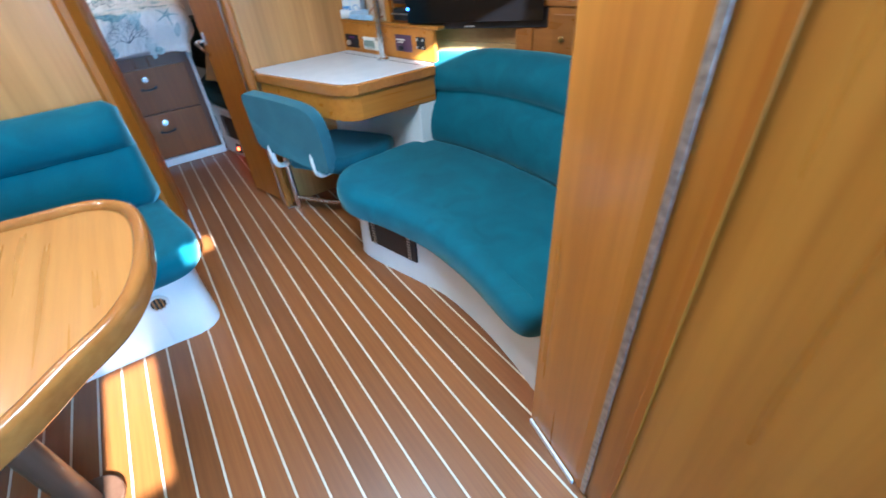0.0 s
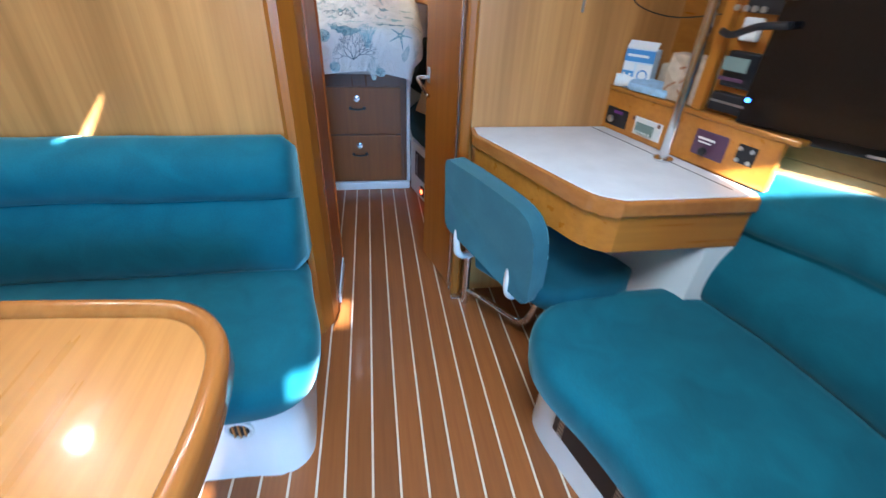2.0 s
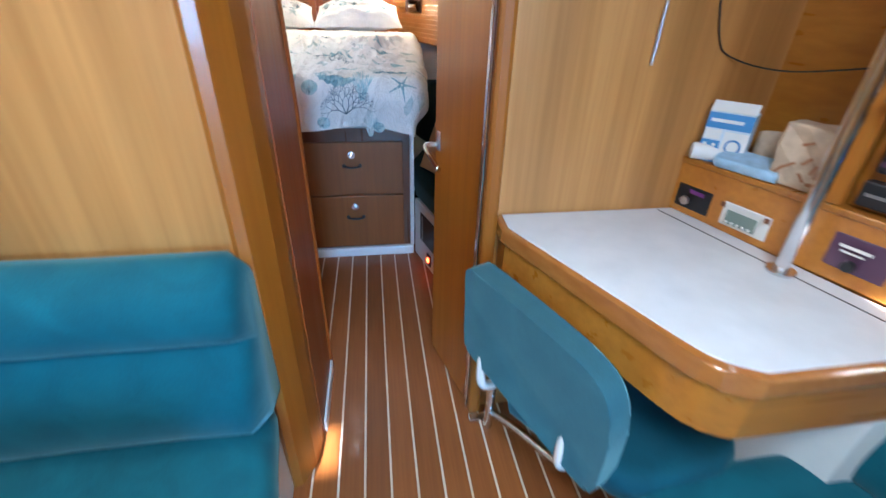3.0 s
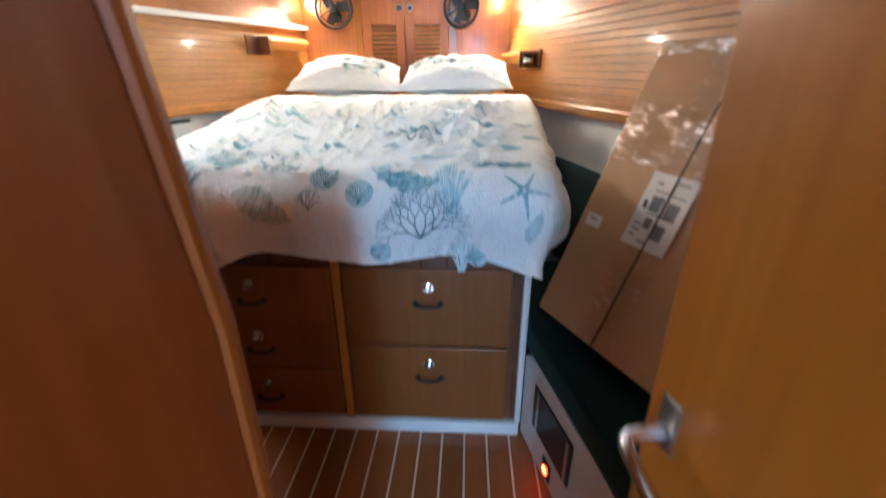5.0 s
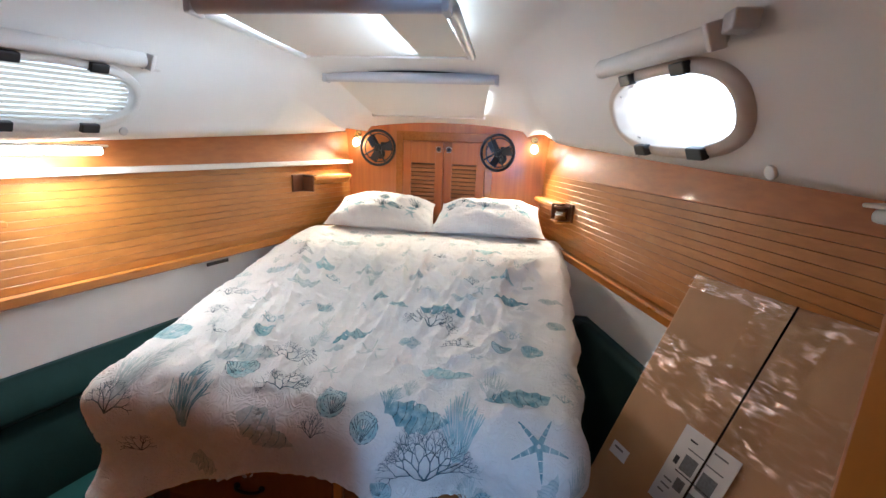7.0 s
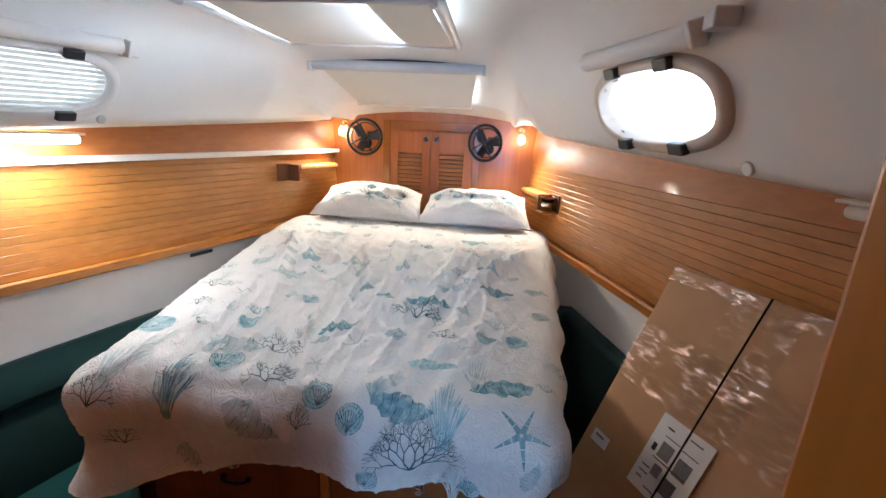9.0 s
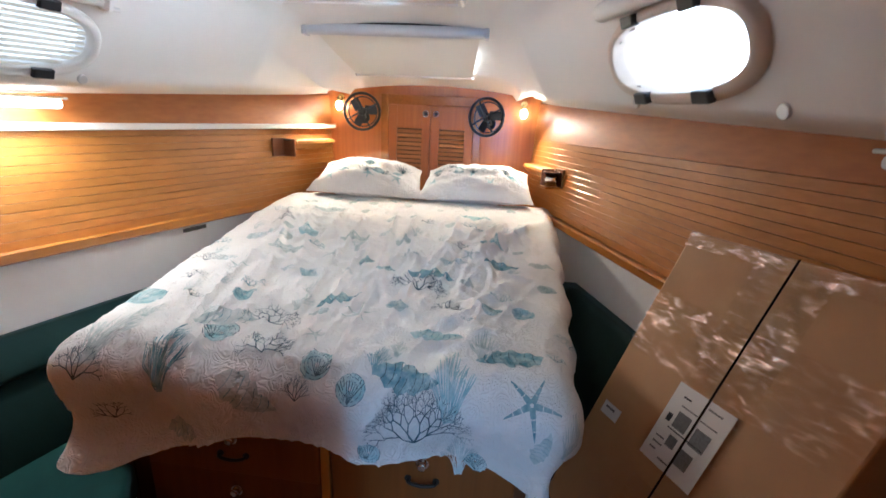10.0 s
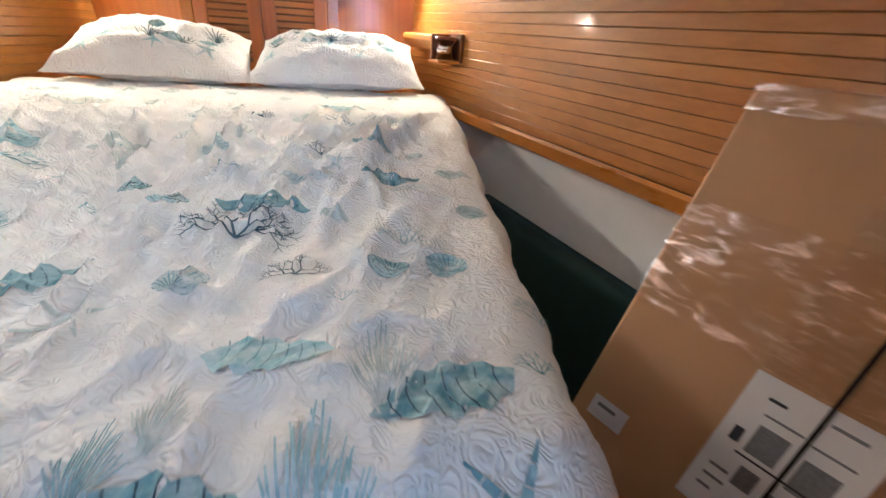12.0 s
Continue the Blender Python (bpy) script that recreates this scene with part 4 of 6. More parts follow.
part("emblem", turned(disc(0.02, 0.001, 20), facing(cp + LKD * 0.065 + LKN * 0.0165 + Vector((0, 0, 0.055)), LKN)), INKDARK, chart)
# pale planks behind the television
wallb = structure("wall_planks_behind_tv", slab(Vector((1.29, 2.0, 0.5)), Vector((0.30, -0.64, 0)), (0, 0, 1.4), 0.01 * sg), CHERRY_Y, "pale planked lining behind the television", "wall")
wd = Vector((0.30, -0.64, 0))
wnrm = Vector((-0.64, -0.30, 0)).normalized()
for k in range(22):
    part("plank", slab(Vector((1.29, 2.0, 0.52 + k * 0.062)) + wnrm * 0.0105, wd, (0, 0, 0.0605), 0.008 * sg, 0.0015, 1), PALE_Y, wallb)
berthlight = thing("reading_light", "small reading light under the television", "lamp")
part("housing", turned(disc(0.014, 0.03, 16, 0.003), pose(1.25, 1.95, 0.875)), CHROME, berthlight)


def bulkhead_lamp():
    f = thing("bulkhead_lamp", "small lit round lamp high on the bulkhead", "lamp", "lamps on the saloon bulkhead")
    part("base", turned(disc(0.045, 0.02, 24, 0.005), pose(0, 0, 0)), CHROME, f)
    b = bmesh.new()
    bmesh.ops.create_uvsphere(b, u_segments=18, v_segments=10, radius=0.028)
    part("bulb", turned(b, pose(0, 0, 0.022)), WARMBULB, f, smooth=True)
    return f


l1 = bulkhead_lamp()
l1.matrix_world = facing((-1.09, 2.268, 1.76), (0, -1, 0))
copy_thing(l1, facing((-0.57, 2.268, 1.84), (0, -1, 0)))
lamp("saloon_lamp_a", "POINT", pose(-1.09, 2.20, 1.76), 0.7, (1.0, 0.93, 0.82), 0.03)
lamp("saloon_lamp_b", "POINT", pose(-0.57, 2.20, 1.84), 0.7, (1.0, 0.93, 0.82), 0.03)

# ---- cabin door ----
door = thing("door_1", "open varnished cabin door with chrome lever", "door", kind="structure")
DV = Vector((-0.081, 0.305, 0))
part("leaf", slab((0.486, 2.472, 0.02), DV, (0, 0, 1.86), 0.03, 0.003), DOOR, door)
dn = Vector((-0.305, -0.081, 0)).normalized()
hp = Vector((0.486, 2.472, 0)) + DV * 0.90
part("lock_plate", slab(hp + dn * 0.0 + Vector((0, 0, 0.845)) - DV * 0.04, DV * 0.08, (0, 0, 0.06), 0.004 if DV.cross(Vector((0, 0, 1))).dot(dn) > 0 else -0.004, 0.002), ALU, door, "pale metal lock plate")
part("lever", tube(curve([hp + dn * 0.004 + Vector((0, 0, 0.865)), hp + dn * 0.045 + Vector((0, 0, 0.865)), hp + dn * 0.05 - DV * 0.12 + Vector((0, 0, 0.85)), hp + dn * 0.04 - DV * 0.3 + Vector((0, 0, 0.815))], 6), 0.008, 10), CHROME, door, "curved chrome lever", smooth=True)

# ---- berth with drawers ----
berth = thing("berth_base", "cherry island berth base with drawers under the mattress", "bed")
part("body", bx(-0.98, 0.395, 3.585, 5.25, 0.05, 0.72, 0.004), DARKWOOD, berth)
part("toe_kick", bx(-0.98, 0.402, 3.562, 3.60, 0.0, 0.052, 0.006), GEL, berth, "white plinth strip")
part("corner_strip", bx(0.385, 0.407, 3.566, 3.60, 0.052, 0.70, 0.006), GEL, berth, "white corner moulding")
part("stile", bx(-0.205, -0.178, 3.568, 3.586, 0.055, 0.72, 0.003), CHERRY, berth)


def drawer(x0, x1, z0, z1, xk):
    d = part("drawer", bx(x0, x1, 3.566, 3.5865, z0, z1, 0.004), DRAWER, berth)
    part("knob", turned(disc(0.013, 0.02, 18, 0.005), facing((xk, 3.566, z1 - 0.062), (0, -1, 0))), CHROME, d)
    part("knob_ring", turned(disc(0.019, 0.004, 20, 0.001), facing((xk, 3.5655, z1 - 0.062), (0, -1, 0))), CHROME, d)
    y = 3.566
    part("pull", tube(curve([(xk - 0.038, y, z1 - 0.118), (xk - 0.036, y - 0.016, z1 - 0.118), (xk, y - 0.02, z1 - 0.122), (xk + 0.036, y - 0.016, z1 - 0.118), (xk + 0.038, y, z1 - 0.118)], 5), 0.005, 8), BLACK, d, smooth=True)
    for s in (-1, 1):
        part("rosette", turned(disc(0.01, 0.004, 14), facing((xk + s * 0.04, y, z1 - 0.118), (0, -1, 0))), BLACK, d)


drawer(-0.172, 0.350, 0.370, 0.645, 0.093)
drawer(-0.172, 0.350, 0.065, 0.362, 0.093)
for z0 in (0.455, 0.268, 0.065):
    drawer(-0.75, -0.21, z0, z0 + (0.19 if z0 > 0.2 else 0.195), -0.47)
mattress = tagged(part("mattress", prism([(-0.60, 3.50), (0.36, 3.50), (0.40, 4.3), (0.45, 5.25), (-0.85, 5.25), (-0.78, 4.2)], 0.722, 0.90, 0.04, 3), FROST, smooth=True), "pale mattress under the quilt", "mattress")

# ---- quilt ----


def q_top(y):
    t = min(1, max(0, (y - 3.9) / 0.95))
    return 0.968 + 0.095 * t * t * (3 - 2 * t)


def q_edge(b):
    t = min(1, max(0, (b - 3.45) / 0.65))
    s, t2 = t * t * (3 - 2 * t), min(1, max(0, (b - 4.1) / 0.9))
    return -0.715 - 0.12 * s - 0.03 * t2, 0.372 + 0.065 * s + 0.06 * t2


def q_fold(d, r=0.09):
    q = math.pi * r / 2
    return (r * math.sin(d / r), r * (1 - math.cos(d / r))) if d < q else (r + 0.06 * (d - q), r + (d - q) * 0.995)


def q_flat(a, b):
    yf = 3.46
    bb = max(b, yf)
    xl, xr = q_edge(bb)
    da, db = (a - xr if a > xr else (a - xl if a < xl else 0.0)), min(b - yf, 0.0)
    d = math.hypot(da, db)
    if d < 1e-9:
        return Vector((a, b, q_top(b))), 0.0
    h, v = q_fold(d)
    return Vector((min(max(a, xl), xr) + da * h / d, bb + db * h / d, q_top(bb) - v)), d


def q_lift(a, b):
    """Folds and puckers of the cloth."""
    p = Vector((a, b, 0))
    k = min(1.0, max(0.0, (b - 3.5) / 0.9))
    fan = math.atan2(a + 0.15, b - 2.4) * 6.0
    big = noise.noise(Vector((fan, b * 1.6, 3.0))) * 0.018 * (0.5 + k)
    crease = (1 - abs(noise.noise(Vector((fan * 3.2 + 3, b * 1.5 + a, 8.0))))) ** 6 * 0.028 * (0.45 + k) + (1 - abs(noise.noise(Vector((a * 5 + b * 2.5, b * 7 - a * 2, 21.0)) + Vector((noise.noise(p * 4.0), 0, 0)) * 0.8))) ** 7 * 0.010 * (0.5 + k)
    c, d = a * 0.8 + b * 0.6, b * 0.8 - a * 0.6
    crease += (1 - abs(noise.noise(Vector((c * 12 + 1.5 * noise.noise(p * 5), d * 4.5, 31.0))))) ** 8 * 0.015 * (0.35 + k)
    ridge = 0.03 * math.exp(-((a - 0.30 - 0.55 * (b - 4.35)) / 0.035) ** 2) * math.exp(-((b - 4.35) / 0.22) ** 2)
    small = noise.noise(p * 16.0) * 0.006 + (1 - abs(noise.noise(p * 38.0 + Vector((noise.noise(p * 9), noise.noise(p * 9 + Vector((4, 4, 4))), 0)) * 1.4))) ** 3 * 0.0042
    xl, xr = q_edge(max(b, 3.46))
    near = min(1.0, max(0.12, min(a - xl, xr - a) / 0.14))
    near *= 1.0 - 0.85 * min(1.0, max(0.0, (b - 4.35) / 0.3))
    return (big + crease) * near + ridge + small


def q_point(a, b, up=0.0):
    p, d = q_flat(a, b)
    e = 0.004
    n = (q_flat(a + e, b)[0] - q_flat(a - e, b)[0]).cross(q_flat(a, b + e)[0] - q_flat(a, b - e)[0])
    n = n.normalized() if n.length > 1e-12 else Vector((0, 0, 1))
    wave = 0.0
    if d > 0.05:
        wave = (d - 0.05) * 0.16 * math.sin(a * 17 + 1.2) + (d - 0.05) * 0.14 * math.sin(b * 21)
    return p + n * (q_lift(a, b) * (1.0 if d < 0.05 else 0.7) + wave + up)


def q_hem(a):       # lower edge of the cloth in front
    return 3.19 + 0.018 * math.sin(a * 9 + 0.6) - 0.10 * math.exp(-((a + 0.62) / 0.17) ** 2) + 0.05 * math.exp(-((a + 0.30) / 0.1) ** 2)


quilt = thing("quilt", "rumpled white quilt printed with blue coral and shells", "quilt")
NA, NB = 210, 230
rows = []
for j in range(NB + 1):
    row = []
    for i in range(NA + 1):
        u = i / NA
        t = j / NB
        xl, xr = q_edge(3.46 + 1.5 * t)
        a = xl - 0.22 + (xr + 0.135 + 0.02 * math.sin(t * 9) - xl + 0.22) * u
        b0 = q_hem(a)
        row.append(q_point(a, b0 + (4.97 - b0) * t))
    rows.append(row)
part("cloth", loft(rows), QUILT, quilt, smooth=True)

random.seed(11)


class Print:
    """Flat printed shapes that lie on the cloth."""

    def __init__(self, up=0.0020):
        self.bm, self.up = bmesh.new(), up

    def poly(self, pts, at, size, turn=0.0):
        c, s = math.cos(turn), math.sin(turn)
        vs = []
        for x, y in pts:
            a, b = at[0] + size * (x * c - y * s), at[1] + size * (x * s + y * c)
            vs.append(self.bm.verts.new(q_point(a, b, self.up)))
        self.bm.faces.new(vs)

    def patch(self, f, nu, nv, at, size, turn=0.0):
        """A filled shape f(u, v) laid on the cloth in small quads."""
        c, s = math.cos(turn), math.sin(turn)
        g = []
        for i in range(nu + 1):
            row = []
            for j in range(nv + 1):
                x, y = f(i / nu, j / nv)
                row.append(self.bm.verts.new(q_point(at[0] + size * (x * c - y * s), at[1] + size * (x * s + y * c), self.up)))
            g.append(row)
        for p, q in zip(g, g[1:]):
            for k in range(nv):
                self.bm.faces.new((p[k], p[k + 1], q[k + 1], q[k]))

    def ribbon(self, p, q, w0, w1, at, size):
        n = 3
        d = Vector((q[0] - p[0], q[1] - p[1])).normalized()
        o = Vector((-d.y, d.x))
        for k in range(n):
            f, g = k / n, (k + 1) / n
            a, b = Vector(p).lerp(Vector(q), f), Vector(p).lerp(Vector(q), g)
            u, v = w0 + (w1 - w0) * f, w0 + (w1 - w0) * g
            self.poly([tuple(a + o * u), tuple(a - o * u), tuple(b - o * v), tuple(b + o * v)], at, size)


def coral(pr, at, size, spread=1.0, depth=5):
    def grow(p, ang, ln, w, k):
        q = (p[0] + ln * math.sin(ang), p[1] + ln * math.cos(ang))
        pr.ribbon(p, q, w, w * 0.75, at, size)
        if k:
            for s in ((-1, 1) if random.random() > 0.12 else (-1, 0, 1)):
                grow(q, ang + s * (0.28 + 0.35 * random.random()) * spread, ln * (0.68 + 0.2 * random.random()), w * 0.72, k - 1)
    for s in (-0.9, -0.3, 0.35, 0.95):
        grow((0.0, -0.45), s * spread * (0.8 + 0.3 * random.random()), 0.26 + 0.06 * random.random(), 0.021, depth - (1 if abs(s) > 0.5 else 0))


def scallop(pr, at, size, turn=0.0):
    wob = random.random() * 6
    pr.patch(lambda u, v: ((0.06 + 0.40 * u) * math.cos(6.2832 * v) * (1 + 0.05 * u * math.sin(55 * v)), (0.06 + 0.40 * u) * 0.88 * math.sin(6.2832 * v) * (1 + 0.04 * math.sin(9 * v + wob))), 4, 28, at, size, turn)


def scallop_lines(pr, at, size, turn=0.0):
    for k in range(9):
        a = turn - 1.15 + 2.3 * k / 8
        p, q = (0.1 * math.sin(turn), -0.36 * math.cos(turn)), (0.44 * math.sin(a), 0.38 * math.cos(a) - 0.02)
        pr.ribbon(p, q, 0.007, 0.014, at, size)
    for r in (0.22, 0.34, 0.45):
        for k in range(14):
            a, b = 0.449 * k, 0.449 * (k + random.uniform(0.5, 0.9))
            pr.ribbon((r * math.cos(a), r * 0.88 * math.sin(a)), (r * math.cos(b), r * 0.88 * math.sin(b)), 0.007, 0.010, at, size)


def starfish(pr, at, size, turn=0.0):
    for k in range(5):
        a = 2 * math.pi * k / 5 + turn
        d, o = Vector((math.sin(a), math.cos(a))), Vector((math.cos(a), -math.sin(a)))
        for f, g, u, v in ((0.03, 0.18, 0.055, 0.042), (0.195, 0.33, 0.038, 0.028), (0.345, 0.5, 0.025, 0.010)):
            pr.poly([tuple(d * f + o * u), tuple(d * f - o * u), tuple(d * g - o * v), tuple(d * g + o * v)], at, size)


def conch(pr, at, size, turn=0.0):
    sd = random.random() * 9

    def shape(u, v):
        x = -0.5 + u
        h = 0.03 + 0.22 * math.sin(math.pi * min(1.0, (u + 0.04) / 1.06)) ** 0.8 * (1.15 - 0.5 * u)
        h *= 1 + 0.16 * math.sin(26 * u + sd)
        return x + 0.05 * (2 * v - 1), h * (2 * v - 1) + 0.03 * math.sin(5 * u + sd)
    pr.patch(shape, 16, 6, at, size, turn)


def conch_lines(pr, at, size, turn=0.0):
    for k in range(7):
        x = -0.42 + k * 0.125 + 0.03 * random.random()
        h = 0.05 + 0.24 * math.sin(math.pi * (x + 0.55) / 1.1) ** 0.8 * (1.0 - 0.5 * (x + 0.5))
        c, s = math.cos(turn), math.sin(turn)
        p = [(x + 0.05 * math.sin(j), h * (0.9 - 0.6 * j)) for j in range(4)]
        for a, b in zip(p, p[1:]):
            pr.ribbon((a[0] * c - a[1] * s, a[0] * s + a[1] * c), (b[0] * c - b[1] * s, b[0] * s + b[1] * c), 0.008, 0.005, at, size)


def seagrass(pr, at, w, h, n=26):
    for k in range(n):
        s = -1 + 2 * k / (n - 1)
        p = (0.05 * s, -0.5)
        for g in range(3):
            q = (s * (0.15 + 0.17 * g) * w / h + 0.05 * (random.random() - 0.5), -0.5 + (g + 1) / 3 * (1.0 - 0.45 * abs(s)) * (0.8 + 0.3 * random.random()))
            pr.ribbon(p, q, 0.010, 0.006, at, h)
            p = q


INK = {"coral": CORALINK, "teal": TEALINK, "aqua": AQUAINK, "pale": PALEINK}


def printed(name, ink, draw, *args):
    pr = Print(0.0026 if "line" in name else 0.0020)
    draw(pr, *args)
    part(name, pr.bm, INK[ink], quilt)


CORALS = [      # ink, place on the cloth, breadth, spread, branchings
    ('coral', -0.687, 3.354, 0.16, 1.0, 4), ('coral', -0.634, 3.231, 0.121, 1.1, 3), ('coral', -0.321, 3.577, 0.165, 1.4, 5), ('coral', -0.267, 3.445, 0.148, 1.1, 5), ('coral', -0.169, 3.346, 0.098, 0.8, 4),
    ('coral', 0.099, 3.297, 0.217, 1.15, 6), ('coral', 0.019, 3.865, 0.212, 1.4, 5), ('coral', 0.126, 3.717, 0.119, 1.1, 4), ('teal', 0.189, 3.651, 0.063, 1, 3), ('coral', 0.126, 4.203, 0.101, 1, 4),
    ('coral', -0.687, 4.385, 0.137, 1, 4), ('coral', -0.794, 3.997, 0.149, 1.1, 4), ('coral', -0.714, 3.808, 0.133, 1.2, 3), ('coral', -0.598, 3.651, 0.099, 1, 3), ('teal', -0.848, 4.154, 0.13, 1.2, 3),
    ('teal', 0.457, 3.643, 0.103, 1, 4), ('coral', -0.053, 4.492, 0.089, 1, 3), ('teal', -0.446, 3.907, 0.087, 1, 3), ('teal', 0.323, 4.047, 0.074, 1, 3), ('teal', -0.231, 4.492, 0.091, 1, 3),
    ('teal', -0.249, 3.956, 0.069, 1, 3),
]
for ink, a, b, size, sp, dp in CORALS:
    printed("coral_print", ink, coral, (a, b + 0.1 * size), size * 0.54, sp, dp)
SHELLS = [
    ('teal', -0.401, 3.478, 0.093), ('teal', -0.133, 3.412, 0.078), ('teal', -0.044, 3.371, 0.073), ('aqua', 0.341, 3.75, 0.071), ('teal', 0.251, 3.725, 0.066),
    ('pale', -0.017, 3.709, 0.073), ('teal', -0.115, 3.956, 0.075), ('aqua', -0.464, 3.684, 0.074), ('aqua', -0.741, 3.643, 0.125), ('pale', -0.115, 4.245, 0.065),
    ('teal', 0.001, 3.231, 0.059), ('aqua', -0.526, 4.278, 0.086), ('teal', -0.204, 4.039, 0.063), ('pale', 0.43, 3.964, 0.071), ('teal', 0.235, 3.2, 0.057),
]
for ink, a, b, size in SHELLS:
    turn = random.uniform(-0.7, 0.7)
    printed("shell_print", "pale" if ink == "pale" else "aqua", scallop, (a, b), size, turn)
    printed("shell_line_print", "teal" if ink != "teal" else "coral", scallop_lines, (a, b), size, turn)
CONCHES = [
    ('pale', -0.428, 3.544, 0.152, 0.1), ('teal', 0.073, 3.404, 0.132, -0.15), ('teal', 0.296, 3.495, 0.15, 3.35), ('aqua', 0.117, 3.561, 0.125, -0.2), ('teal', 0.046, 3.94, 0.143, -0.1),
    ('teal', 0.278, 4.088, 0.122, 0.2), ('pale', 0.43, 4.154, 0.096, 0.1), ('pale', -0.526, 4.088, 0.144, -0.2), ('teal', -0.196, 3.725, 0.126, 0.5), ('pale', -0.705, 4.22, 0.108, 0.3),
    ('pale', -0.276, 3.338, 0.139, -0.5), ('pale', 0.108, 4.055, 0.103, -0.3), ('pale', -0.464, 3.198, 0.112, 0.2), ('pale', -0.321, 4.278, 0.122, 0.4), ('aqua', 0.242, 4.236, 0.091, 0.2),
    ('pale', 0.368, 3.3, 0.079, 1.2), ('pale', -0.55, 4.6, 0.146, 0.2), ('aqua', 0.16, 4.62, 0.138, -0.2),
]
for ink, a, b, size, turn in CONCHES:
    printed("conch_print", ink, conch, (a, b), size, turn)
    printed("conch_line_print", "coral" if ink == "teal" else "teal", conch_lines, (a, b), size, turn)
WEEDS = [
    ('aqua', 0.171, 3.405, 0.111), ('pale', 0.198, 3.225, 0.085), ('pale', 0.234, 3.536, 0.086), ('teal', 0.001, 3.445, 0.057), ('pale', -0.669, 3.462, 0.135),
    ('teal', -0.491, 3.404, 0.113), ('teal', -0.374, 3.923, 0.07), ('pale', -0.294, 3.701, 0.071), ('pale', -0.285, 4.228, 0.085), ('pale', 0.439, 3.338, 0.067),
    ('pale', 0.037, 3.49, 0.051),
]
for ink, a, b, size in WEEDS:
    printed("seaweed_print", ink, seagrass, (a, b), size, size * 1.5)
STARS = [
    ('teal', 0.341, 3.379, 0.125), ('pale', -0.115, 3.651, 0.101), ('pale', -0.634, 3.923, 0.099), ('pale', -0.356, 4.105, 0.09), ('pale', 0.162, 4.113, 0.077),
    ('pale', -0.178, 3.511, 0.066),
]
for ink, a, b, size in STARS:
    printed("starfish_print", ink, starfish, (a, b), size, random.uniform(0.0, 0.6))

# fainter small prints between the large ones
random.seed(23)
spots = [(r[1], r[2]) for r in CORALS + SHELLS + CONCHES + WEEDS + STARS]
faint, tries = 0, 0
while faint < 44 and tries < 4000:
    tries += 1
    a, b = random.uniform(-0.80, 0.42), random.uniform(3.25, 4.85)
    if all(math.hypot(a - u, b - v) > 0.082 for u, v in spots):
        spots.append((a, b))
        faint += 1
        kind = faint % 3
        if kind == 0:
            printed("coral_print", "teal", coral, (a, b), random.uniform(0.05, 0.08), 1.0, 3)
        elif kind == 1:
            printed("shell_print", "pale", scallop, (a, b), random.uniform(0.04, 0.06), random.uniform(-1, 1))
        else:
            printed("seaweed_print", "pale", seagrass, (a, b), 0.06, 0.09, 12)

